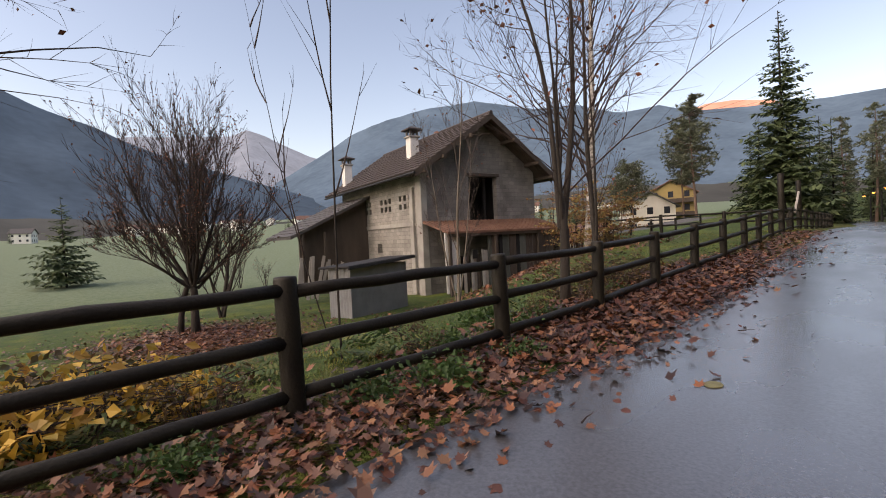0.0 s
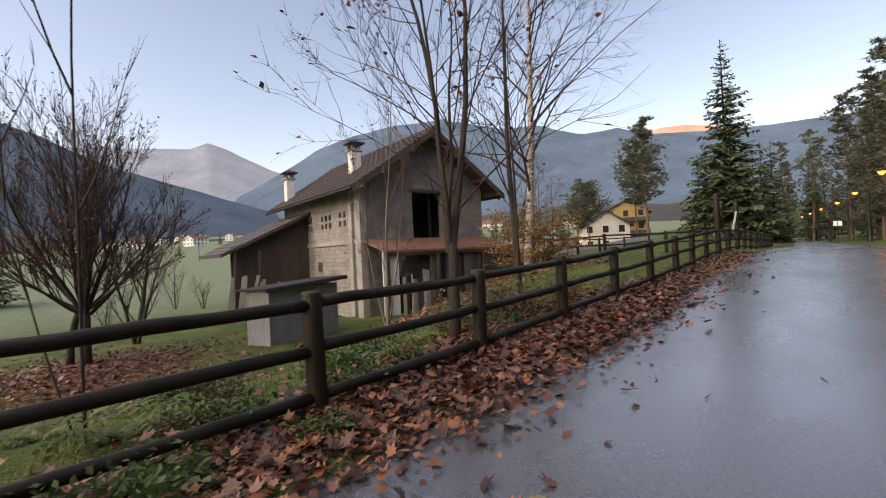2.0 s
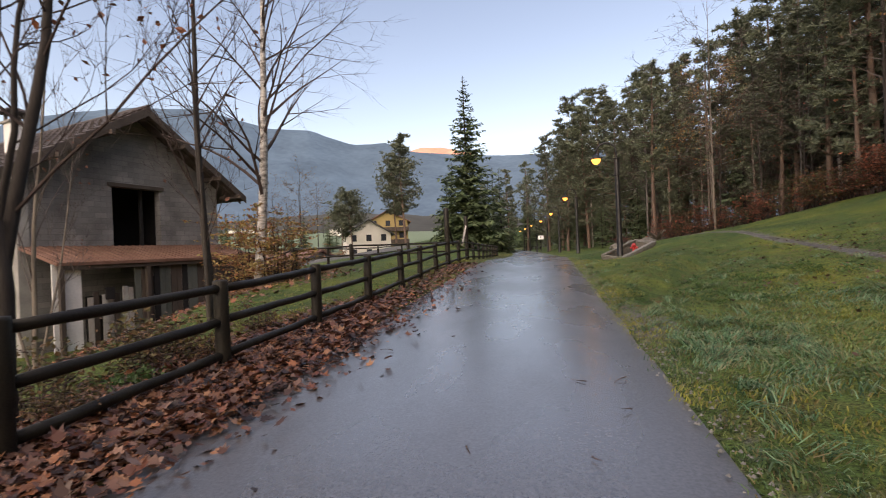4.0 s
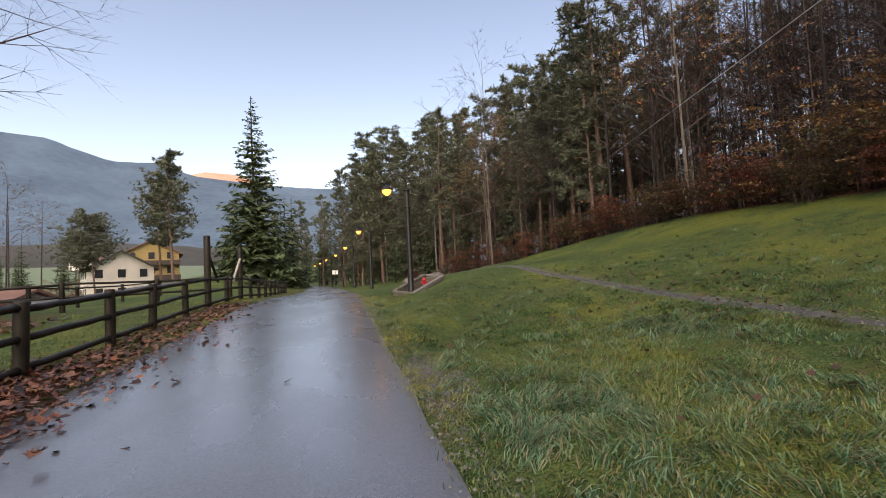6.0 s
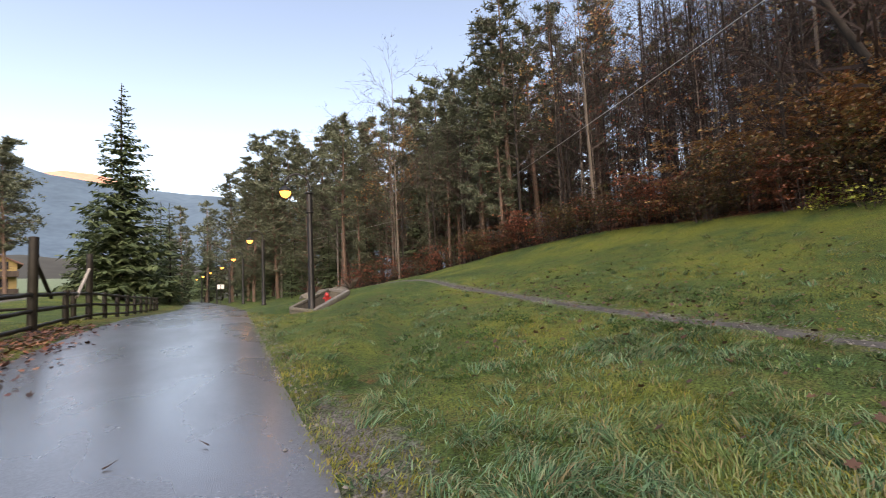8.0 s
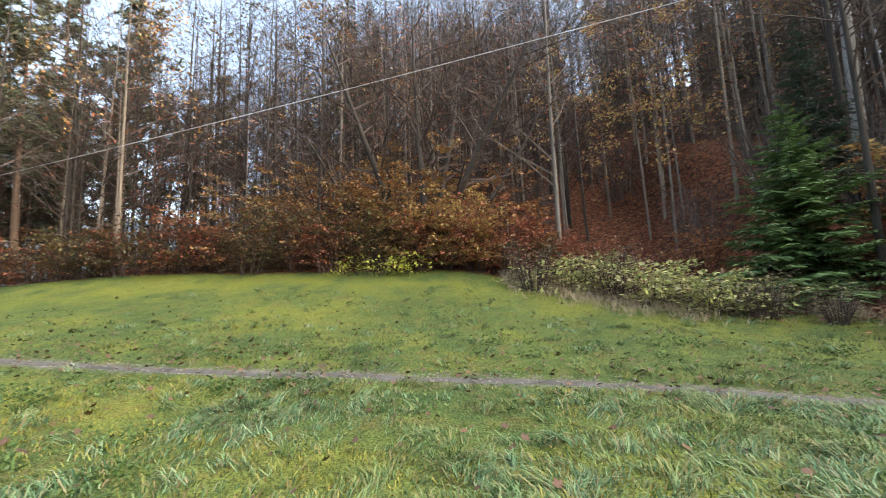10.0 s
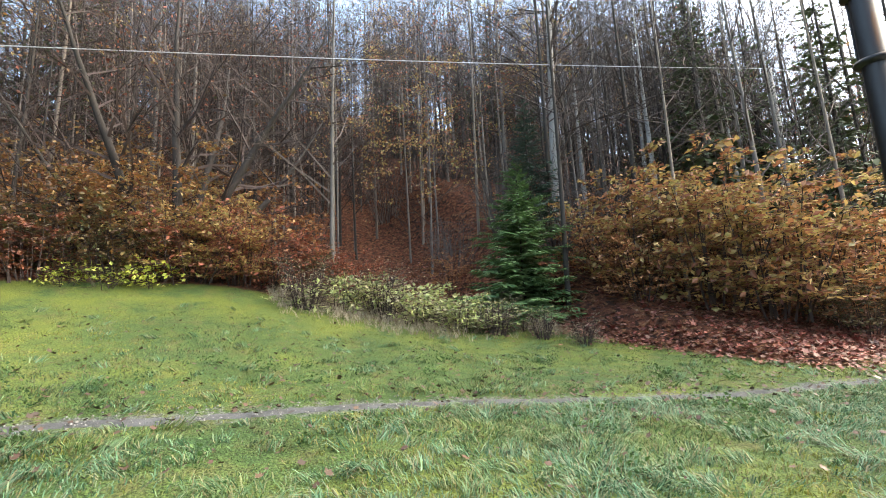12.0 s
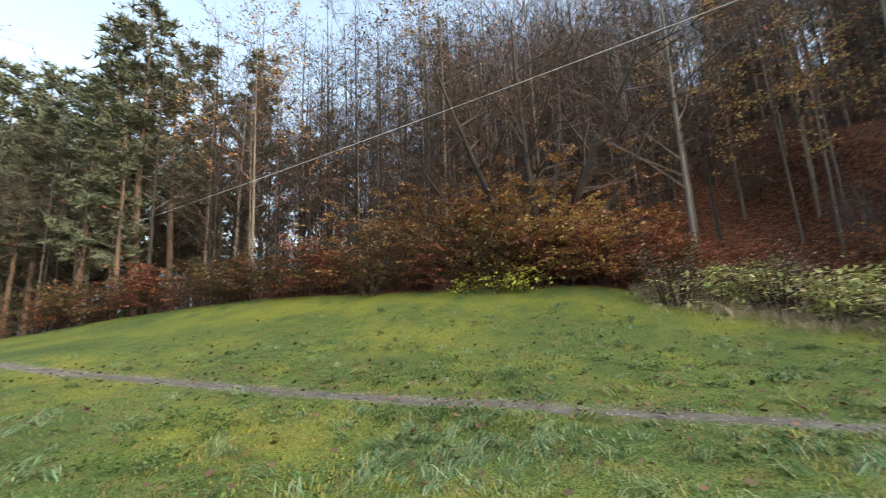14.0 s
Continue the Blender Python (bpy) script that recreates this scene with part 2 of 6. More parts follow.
LIME = leafy("lime_yellow_leaf", [(0.30, 0.36, 0.06), (0.45, 0.48, 0.09), (0.55, 0.52, 0.12)])
BRAMBLE = leafy("bramble_leaf", [(0.18, 0.23, 0.09), (0.30, 0.36, 0.14), (0.42, 0.45, 0.17), (0.30, 0.27, 0.17), (0.16, 0.20, 0.09)])
GREEN_LEAF = leafy("green_herb_leaf", [(0.028, 0.065, 0.018), (0.045, 0.105, 0.026), (0.078, 0.145, 0.04)])
FERN = leafy("fern_frond", [(0.05, 0.10, 0.025), (0.09, 0.14, 0.035), (0.16, 0.15, 0.04)])
DRY_STALK = leafy("dry_stalk", [(0.32, 0.27, 0.18), (0.46, 0.40, 0.29), (0.22, 0.16, 0.11)])
YELLOW_LEAF = leafy("yellow_leaf", [(0.42, 0.26, 0.04), (0.58, 0.36, 0.06), (0.30, 0.22, 0.05), (0.40, 0.18, 0.04)])
LITTER = leafy("fallen_maple_leaf", [(0.015, 0.009, 0.008), (0.05, 0.02, 0.014), (0.025, 0.013, 0.010), (0.14, 0.05, 0.03), (0.06, 0.026, 0.018), (0.26, 0.14, 0.095), (0.10, 0.03, 0.02), (0.22, 0.075, 0.032), (0.30, 0.115, 0.05), (0.035, 0.018, 0.014), (0.34, 0.17, 0.085), (0.17, 0.07, 0.04)], 0.45, 0.0)
LITTER_DARK = leafy("dark_withered_leaf", [(0.030, 0.017, 0.011), (0.075, 0.035, 0.02), (0.045, 0.022, 0.014), (0.11, 0.06, 0.03)], 0.6, 0.0)
LITTER_RED = leafy("fallen_red_leaf", [(0.10, 0.022, 0.02), (0.26, 0.055, 0.042), (0.36, 0.12, 0.08), (0.15, 0.05, 0.04), (0.30, 0.16, 0.11), (0.06, 0.025, 0.02)], 0.5, 0.0)
DRY_LEAF = leafy("withered_leaf_on_twig", [(0.09, 0.04, 0.03), (0.20, 0.07, 0.04), (0.10, 0.055, 0.04), (0.30, 0.09, 0.04)], 0.7, 0.1)
def blades(name, green, moss, scale=0.5, least=0.44):
    """Grass whose blades each take a shade of the green or the mossy palette; patches of either drift over the meadow."""
    m = leafy(name, green, 0.65, 0.2)
    nd, ln = m.node_tree.nodes, m.node_tree.links.new
    hsv = next(n for n in nd if n.type == "HUE_SAT")
    geo = next(n for n in nd if n.type == "NEW_GEOMETRY")
    first = hsv.inputs["Color"].links[0].from_socket
    r2, tc, nz, mr, mx = nd.new("ShaderNodeValToRGB"), nd.new("ShaderNodeTexCoord"), nd.new("ShaderNodeTexNoise"), nd.new("ShaderNodeMapRange"), nd.new("ShaderNodeMix")
    while len(r2.color_ramp.elements) < len(moss):
        r2.color_ramp.elements.new(0.5)
    for i, c in enumerate(moss):
        r2.color_ramp.elements[i].position, r2.color_ramp.elements[i].color = i / (len(moss) - 1), (*c, 1)
    nz.inputs["Scale"].default_value, nz.inputs["Detail"].default_value = scale, 5
    mr.inputs[1].default_value, mr.inputs[2].default_value = least, least + 0.16
    mx.data_type = "RGBA"
    ln(geo.outputs["Random Per Island"], r2.inputs[0])
    ln(tc.outputs["Object"], nz.inputs["Vector"])
    ln(nz.outputs[0], mr.inputs[0])
    ln(mr.outputs[0], mx.inputs[0])
    ln(first, mx.inputs[6])
    ln(r2.outputs[0], mx.inputs[7])
    ln(mx.outputs[2], hsv.inputs["Color"])
    return m


MOSS = [(0.07, 0.10, 0.02), (0.18, 0.20, 0.035), (0.27, 0.28, 0.05), (0.20, 0.15, 0.06), (0.12, 0.17, 0.04)]
GRASS = blades("meadow_grass_blade", [(0.012, 0.036, 0.012), (0.035, 0.085, 0.026), (0.075, 0.140, 0.045), (0.12, 0.165, 0.055), (0.16, 0.12, 0.06), (0.03, 0.075, 0.03), (0.10, 0.18, 0.08)], MOSS)
GRASS_COOL = blades("dewy_grass_blade", [(0.012, 0.050, 0.022), (0.045, 0.135, 0.062), (0.11, 0.25, 0.13), (0.20, 0.34, 0.20), (0.24, 0.20, 0.11), (0.025, 0.085, 0.038)], [(0.03, 0.08, 0.02), (0.10, 0.18, 0.045), (0.20, 0.27, 0.08), (0.22, 0.18, 0.08)], 0.7, 0.50)
GRAVEL = mat("pale_grey_gravel", (0.035, 0.036, 0.035), 0.95, 0.4, 5, 55, 0.8, second=(0.085, 0.088, 0.090), dist=0.02)
CONCRETE = mat("grey_concrete", (0.24, 0.23, 0.215), 0.95, 0.3, 1.2, 25, 0.3, second=(0.40, 0.39, 0.36))


def blockwork(name, lo, hi, joint):
    """Bare concrete blocks laid in courses, stained; the joints lie back."""
    m = mat(name, lo, 0.95, 0.3, 0.8, 22, 0.3, second=hi)
    nd, ln = m.node_tree.nodes, m.node_tree.links.new
    b = nd["Principled BSDF"]
    old = b.inputs["Base Color"].links[0].from_socket
    tc, sp, cb, br = nd.new("ShaderNodeTexCoord"), nd.new("ShaderNodeSeparateXYZ"), nd.new("ShaderNodeCombineXYZ"), nd.new("ShaderNodeTexBrick")
    ad = nd.new("ShaderNodeMath")
    ln(tc.outputs["Object"], sp.inputs[0])
    ln(sp.outputs[0], ad.inputs[0])
    ln(sp.outputs[1], ad.inputs[1])
    ln(ad.outputs[0], cb.inputs[0])
    ln(sp.outputs[2], cb.inputs[1])
    ln(cb.outputs[0], br.inputs["Vector"])
    for k, v in (("Scale", 1.0), ("Mortar Size", 0.012), ("Brick Width", 0.5), ("Row Height", 0.25)):
        br.inputs[k].default_value = v
    br.inputs["Color1"].default_value, br.inputs["Color2"].default_value, br.inputs["Mortar"].default_value = (0.8, 0.8, 0.8, 1), (1.12, 1.1, 1.08, 1), (joint, joint, joint, 1)
    mx = nd.new("ShaderNodeMix")
    mx.data_type, mx.blend_type = "RGBA", "MULTIPLY"
    mx.inputs[0].default_value = 1.0
    ln(old, mx.inputs[6])
    ln(br.outputs[0], mx.inputs[7])
    ln(mx.outputs[2], b.inputs["Base Color"])
    return m


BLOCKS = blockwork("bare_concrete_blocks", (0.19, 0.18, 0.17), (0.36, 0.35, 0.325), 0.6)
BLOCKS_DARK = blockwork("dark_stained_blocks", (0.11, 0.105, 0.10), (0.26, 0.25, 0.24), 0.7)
CONCRETE_DARK = mat("dark_grey_render", (0.13, 0.125, 0.12), 0.95, 0.35, 0.9, 20, 0.3, second=(0.21, 0.20, 0.19))
ROOF = mat("brown_roof_tile", (0.036, 0.028, 0.027), 0.75, 0.4, 1.5, 20, 0.4, second=(0.070, 0.056, 0.053), island=0.25)
ROOF_GREY = mat("grey_slate_roof", (0.045, 0.042, 0.044), 0.75, 0.4, 1.5, 20, 0.4, second=(0.075, 0.072, 0.074), island=0.2)
TIMBER = mat("dark_old_timber", (0.045, 0.034, 0.028), 0.85, 0.5, 2, 30, 0.4, second=(0.085, 0.065, 0.052), stretch=(1, 1, 0.2))
TIMBER_GREY = mat("silver_grey_board", (0.22, 0.20, 0.18), 0.9, 0.4, 2, 30, 0.3, second=(0.40, 0.37, 0.33), stretch=(1, 1, 0.2))
WHITEWASH = mat("dirty_whitewash", (0.62, 0.61, 0.58), 0.9, 0.2, 1.5, 12, 0.2, second=(0.78, 0.77, 0.74))
RUST = mat("rusty_sheet", (0.13, 0.06, 0.04), 0.8, 0.4, 2, 25, 0.3, second=(0.22, 0.12, 0.085))
SHEET = mat("dull_grey_metal_sheet", (0.17, 0.175, 0.19), 0.5, 0.25, 1.5, 15, 0.1, second=(0.24, 0.25, 0.265), metal=0.25)
TAR = mat("black_roof_felt", (0.022, 0.022, 0.024), 0.8, 0.4, 4, 30, 0.3)
BLACK = mat("unlit_interior", (0.010, 0.009, 0.009), 0.9, 0.3, 2, 10, 0.0)
IRON = mat("black_painted_iron", (0.006, 0.006, 0.007), 0.45, 0.3, 6, 60, 0.1)
WIRE = mat("grey_cable", (0.42, 0.42, 0.44), 0.6, 0.1, 10, 40, 0.0)
LAMP_GLOW = glow_mat("amber_lamp_glass", (1.0, 0.42, 0.09), 1.0)
STONE = mat("grey_stone", (0.11, 0.11, 0.105), 0.9, 0.35, 6, 40, 0.5, second=(0.19, 0.188, 0.18), island=0.2)
STONE_DARK = mat("mossy_dark_stone", (0.07, 0.07, 0.06), 0.9, 0.4, 6, 40, 0.5, second=(0.14, 0.13, 0.11), island=0.3)
RED_PAINT = mat("red_paint", (0.42, 0.03, 0.03), 0.45, 0.2, 8, 40, 0.05)
PALE_WALL = mat("pale_plaster", (0.70, 0.68, 0.62), 0.9, 0.1, 0.6, 6, 0.1)
OCHRE_WALL = mat("ochre_plaster", (0.32, 0.24, 0.10), 0.9, 0.1, 0.6, 6, 0.1)
FAR_ROOF = mat("far_red_brown_roof", (0.16, 0.085, 0.065), 0.9, 0.3, 0.6, 6, 0.1)
GLASS_DARK = mat("dark_window_glass", (0.03, 0.035, 0.045), 0.12, 0.2, 2, 10, 0.0)
YELLOW_PAINT = mat("worn_yellow_road_paint", (0.17, 0.16, 0.07), 0.6, 0.25, 12, 60, 0.1)
SIGN_WHITE = mat("white_sign", (0.75, 0.75, 0.75), 0.5, 0.05, 5, 30, 0.0)
# bluish base colours and weak emission stand in for haze before the slopes
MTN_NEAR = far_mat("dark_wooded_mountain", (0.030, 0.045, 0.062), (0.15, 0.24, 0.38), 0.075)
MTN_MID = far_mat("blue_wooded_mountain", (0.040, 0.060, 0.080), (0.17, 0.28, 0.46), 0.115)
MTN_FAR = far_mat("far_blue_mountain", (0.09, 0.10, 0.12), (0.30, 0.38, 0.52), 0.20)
# pink base and emission stand in for first sunlight; no sun reaches it
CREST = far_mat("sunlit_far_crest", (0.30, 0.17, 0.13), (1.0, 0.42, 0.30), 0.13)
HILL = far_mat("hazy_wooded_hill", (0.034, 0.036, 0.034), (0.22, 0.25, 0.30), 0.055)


# ---- shared builders ----
def sst(a, b, x):
    t = min(1.0, max(0.0, (x - a) / (b - a)))
    return t * t * (3 - 2 * t)


def jit(a):
    return random.uniform(-a, a)


class Soup:
    """Vertices and faces of one mesh."""

    def __init__(self):
        self.v, self.f = [], []

    def add(self, vs, fs):
        k = len(self.v)
        self.v += [tuple(p) for p in vs]
        self.f += [tuple(i + k for i in f) for f in fs]
        return self

    def tube(self, pts, radii, sides=5, cap=True):
        if sides == 2:                      # the finest twigs: one narrow blade from base to tip
            a, b = Vector(pts[0]), Vector(pts[-1])
            u = (b - a).cross(Vector((jit(1), jit(1), 0.3))).normalized() * radii[0]
            return self.add([a - u, a + u, b + u * 0.4, b - u * 0.4], [(0, 1, 2, 3)])
        k = len(self.v)
        n = len(pts)
        prev = None
        for i in range(n):
            a, b = pts[max(0, i - 1)], pts[min(n - 1, i + 1)]
            d = (Vector(b) - Vector(a))
            d = d.normalized() if d.length > 1e-7 else Vector((0, 0, 1))
            u = d.cross(Vector((0.31, 0.95, 0.05)) if prev is None else prev.cross(d) if prev.cross(d).length > 1e-4 else Vector((1, 0, 0)))
            if u.length < 1e-5:
                u = d.cross(Vector((1, 0, 0)))
            u.normalize()
            w = d.cross(u)
            prev = u
            p, r = Vector(pts[i]), radii[i]
            for s in range(sides):
                t = 2 * math.pi * s / sides
                q = p + (u * math.cos(t) + w * math.sin(t)) * r
                self.v.append((q.x, q.y, q.z))
        for i in range(n - 1):
            for s in range(sides):
                s2 = (s + 1) % sides
                self.f.append((k + i * sides + s, k + i * sides + s2, k + (i + 1) * sides + s2, k + (i + 1) * sides + s))
        if cap:
            self.f.append(tuple(k + s for s in range(sides))[::-1])
            self.f.append(tuple(k + (n - 1) * sides + s for s in range(sides)))
        return self

    def box(self, c, size, m=None):
        x, y, z = (s / 2 for s in size)
        vs = [Vector((c[0] + a * x, c[1] + b * y, c[2] + e * z)) for a in (-1, 1) for b in (-1, 1) for e in (-1, 1)]
        if m is not None:
            vs = [m @ p for p in vs]
        return self.add(vs, [(0, 1, 3, 2), (4, 6, 7, 5), (0, 4, 5, 1), (2, 3, 7, 6), (0, 2, 6, 4), (1, 5, 7, 3)])

    def mesh(self, name, material, smooth=False):
        me = bpy.data.meshes.new(name)
        me.from_pydata(self.v, [], self.f)
        me.materials.append(material)
        if smooth:
            me.polygons.foreach_set("use_smooth", [True] * len(me.polygons))
        me.update()
        return me


def part(name, geo, material, parent, label="", smooth=False):
    """One mesh object under a thing or a part, from a Soup or a mesh."""
    ob = new(name, geo if isinstance(geo, bpy.types.Mesh) else geo.mesh(name, material, smooth))
    ob.parent = parent
    if label:
        ob["label"] = label
    if name in ("crown", "leaves", "twig_frame", "bough_frame", "fronds"):
        ob["kind"] = "stuff"
    return ob


def thing(name, at, label, category, group="", kind=""):
    ob = new(name)
    ob.matrix_basis = at if isinstance(at, Matrix) else Matrix.Translation(at)
    return tagged(ob, label, category, group, kind)


def bevelled(size, bevel=0.01, c=(0, 0, 0)):
    """A block with bevelled edges, as a mesh soup."""
    bm = bmesh.new()
    bmesh.ops.create_cube(bm, size=1.0, matrix=Matrix.Translation(c) @ Matrix.Diagonal((*size, 1)))
    bmesh.ops.bevel(bm, geom=bm.edges[:], offset=bevel, segments=1, affect="EDGES")
    s = Soup()
    bm.verts.index_update()
    s.add([v.co[:] for v in bm.verts], [[v.index for v in f.verts] for f in bm.faces])
    bm.free()
    return s


def turned(profile, sides=14):
    """A lathe body from (radius, z) pairs."""
    s = Soup()
    n = len(profile)
    s.v = [(r * math.cos(2 * math.pi * k / sides), r * math.sin(2 * math.pi * k / sides), z) for r, z in profile for k in range(sides)]
    for i in range(n - 1):
        for k in range(sides):
            k2 = (k + 1) % sides
            s.f.append((i * sides + k, i * sides + k2, (i + 1) * sides + k2, (i + 1) * sides + k))
    s.f.append(tuple(range(sides))[::-1])
    s.f.append(tuple((n - 1) * sides + k for k in range(sides)))
    return s


# ---- lie of the land ----
def road_z(y):
    if y < 22:
        return 0.0225 * ((y - 6.0) + math.sqrt((y - 6.0) ** 2 + 4))
    d = y - 22
    z = 0.0225 * (16 + math.sqrt(260))
    if d < 14:
        z += 0.0225 * d * (1 - sst(0, 14, d))
    return z - 0.012 * max(0.0, d - 8) + 0.008 * max(0.0, d - 30)


def road_c(y):
    y = min(y, 130)
    return -0.25 - (0.0010 * max(0, y - 30) ** 2 if y < 70 else 1.6 + 0.08 * (y - 70))


def road_hw(side):
    return 2.02 if side > 0 else 1.95


def edge_x(y):
    """where the wood begins"""
    return 16.5 - 2.8 * sst(12, 5, y) - 7.7 * sst(2.6, -1, y) - 7.5 * sst(22, 50, y)


def path_x(y):
    """the gravel footpath across the meadow"""
    return 5.3 + 2.1 * sst(-1, 10, y) + 1.1 * sst(10, 24, y) - 4.0 * sst(24, 34, y)


def ground(x, y):
    c, zr = road_c(y), road_z(y)
    if x > c + 2.05:
        s = x - (c + 2.05)
        k = 0.0127 * (0.70 + 0.30 * sst(3, 11, y))
        e = edge_x(y) - (c + 2.05)
        z = zr + 0.03 * min(s, 1.0) + k * min(s, e, 16) ** 2
        z += 0.5 * math.exp(-((x - 6.6) ** 2 + (y - 26.5) ** 2) / 12) * min(1, s / 2)
        pu, pv = 0.597 * (x - 4.35) + 0.802 * (y - 26.2), 0.802 * (x - 4.35) - 0.597 * (y - 26.2)
        z -= 0.20 * math.exp(-(pv / 0.6) ** 2 - (pu / 1.9) ** 4) + 0.36 * math.exp(-(pv / (0.7 if pv < 0 else 1.9)) ** 2 - (pu / (2.9 if pu < 0 else 2.0)) ** 4) * min(1, s)  # hollow of the hydrant pit
        if 11 < y < 23 and s < 7:                      # shallow gully that drains to the lane
            g = x - (1.9 + 0.48 * (y - 12.3))
            z += (-0.20 * math.exp(-(g / 0.45) ** 2) + 0.16 * math.exp(-((g + 1.1) / 0.8) ** 2)) * sst(11, 13, y) * sst(23, 19, y) * min(1, s)
        if s > e:
            d = s - e
            low = 1 - 0.88 * sst(19, 40, y)
            q = min(d, 18)
            z += (0.22 * q + 0.016 * q * q + 0.55 * min(max(0, d - 18), 60)) * low
        return z + 0.05 * noise.noise((x * 0.35, y * 0.35, 3.1)) * min(1, s)
    if x < c - 2.0:
        s = (c - 2.0) - x
        s0 = 1.0 + 0.45 * max(0.0, min(y, 45) - 8)
        dip = sst(s0, s0 + 10, s)
        z = zr * (1 - dip) - 1.95 * dip - 1.0 * sst(13, 30, s) * sst(s0, s0 + 14, s)
        z += 0.04 * max(0.0, s - 50) + 0.05 * max(0.0, y - 35) * sst(0, 12, s)
        return z + 0.05 * noise.noise((x * 0.35, y * 0.35, 7.7)) * min(1, s)
    return zr


# ---- ground, road, mountains ----
def spread(lo, hi, step, far, grow=1.28):
    """Even steps from lo to hi, then growing steps out to far on both sides."""
    n = int(round((hi - lo) / step))
    a = [lo + i * step for i in range(n + 1)]
    d, x, y = step, lo, hi
    left, right = [], []
    while x > -far:
        d *= grow
        x, y = x - d, y + d
        left.append(x)
        right.append(y)
    return left[::-1] + a + right


def leaf_cover(x, y):
    """how thickly fallen leaves lie"""
    c = road_c(y)
    if x > c + 2.0:
        return sst(-0.6, 0.8, x - edge_x(y)) * 0.75 + 0.10
    s = (c - 2.0) - x
    if s < 0:
        return 0
    verge = (1 - sst(1.0, 3.2, s)) * 0.42 + 0.35 * sst(4.5, 7.5, y) * sst(17, 10, y) * (1 - sst(1.5, 5, s))
    under = 0.75 * math.exp(-((x + 18.5) ** 2 / 60 + (y - 5.5) ** 2 / 22))
    yard = 0.6 * sst(3, 7, s) * sst(13, 17, y) * sst(30, 22, y) * sst(17, 12, s)
    return max(verge, under, yard)


gx, gy = spread(-28, 26, 0.4, 4200), spread(-8, 44, 0.4, 4200)
gv = []
gmask = []
for yy in gy:
    for xx in gx:
        z = ground(xx, yy)
        c = road_c(yy)
        if -2.0 < xx - c < 2.1:
            z -= 0.12
        elif 0 < xx - c < 2.5:
            z -= 0.035
        elif abs(xx - path_x(yy)) < 0.4 and -3 < yy < 32:
            z -= 0.03
        gv.append((xx, yy, z))
        p = max(0.0, 1 - abs(xx - path_x(yy)) / 0.5) * (0.72 if yy < 21 else 0.85) if -3 < yy < 34 else 0.0
        edge = 0.45 * max(0.0, 1 - abs(xx - c - 2.15) / 0.6)
        gully = math.exp(-((xx - 1.9 - 0.48 * (yy - 12.3)) / 0.38) ** 2) * sst(11, 12, yy) * sst(20, 17, yy) if xx > c + 2 else 0.0
        scree = 0.75 * math.exp(-((xx - c - 2.35) / 0.45) ** 2 - ((yy - 12.0) / 2.2) ** 2)
        yard = 0.8 * sst(-44, -40, xx) * sst(-15, -19, xx) * sst(37, 40, yy) * sst(74, 70, yy)
        # third value pales the ground away from the lane, as painted mist
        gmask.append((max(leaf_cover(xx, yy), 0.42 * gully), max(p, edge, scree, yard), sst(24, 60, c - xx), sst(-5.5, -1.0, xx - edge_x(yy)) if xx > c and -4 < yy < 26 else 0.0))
w = len(gx)
gf = [(j * w + i, j * w + i + 1, (j + 1) * w + i + 1, (j + 1) * w + i) for j in range(len(gy) - 1) for i in range(w - 1)]
gs = Soup()
gs.v, gs.f = gv, gf
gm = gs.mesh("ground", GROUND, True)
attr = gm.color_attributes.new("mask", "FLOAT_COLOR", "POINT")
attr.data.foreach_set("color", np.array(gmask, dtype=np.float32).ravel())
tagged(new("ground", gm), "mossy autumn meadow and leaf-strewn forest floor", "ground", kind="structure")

rs = Soup()
ry = [-30 + 0.5 * i for i in range(330)]
cols = 9
for yy in ry:
    for i in range(cols):
        f = i / (cols - 1) * 2 - 1
        wob = 0.07 * noise.noise((yy * 0.9, f * 3, 1.0)) if abs(f) == 1 else 0
        rs.v.append((road_c(yy) + f * road_hw(f) + wob, yy, road_z(yy) + 0.03 - 0.025 * f * f - (0.03 if abs(f) == 1 else 0)))
rs.f = [(j * cols + i, j * cols + i + 1, (j + 1) * cols + i + 1, (j + 1) * cols + i) for j in range(len(ry) - 1) for i in range(cols - 1)]
tagged(new("road", rs.mesh("road", ASPHALT, True)), "wet grey asphalt lane edged with leaves", "road", kind="structure")


def mountain(name, material, dist, ridge, label, rough=0.05, seed=1.0):
    """A mountain front: the ridge gives (azimuth, elevation) in degrees; the slope comes towards the valley."""
    s = Soup()
    n, rows = 140, 16
    a0, a1 = ridge[0][0], ridge[-1][0]
    for j in range(rows):
        f = j / (rows - 1)
        for i in range(n):
            a = a0 + (a1 - a0) * i / (n - 1)
            e = np.interp(a, [r[0] for r in ridge], [r[1] for r in ridge])
            d = dist * (0.45 + 0.55 * f)
            h = dist * math.tan(radians(e)) * f ** 1.35
            nz = noise.fractal((a * 0.22, f * 4, seed), 1.0, 2.0, 5) * rough * dist * math.tan(radians(e))
            h += nz * (1.0 if f < 0.95 else 0.25) * f - 10 * (1 - f)
            t = radians(a)
            s.v.append((-math.sin(t) * d, math.cos(t) * d, h))
    s.f = [(j * n + i, j * n + i + 1, (j + 1) * n + i + 1, (j + 1) * n + i) for j in range(rows - 1) for i in range(n - 1)]
    tagged(new(name, s.mesh(name, material, True)), label, "mountain", kind="structure")


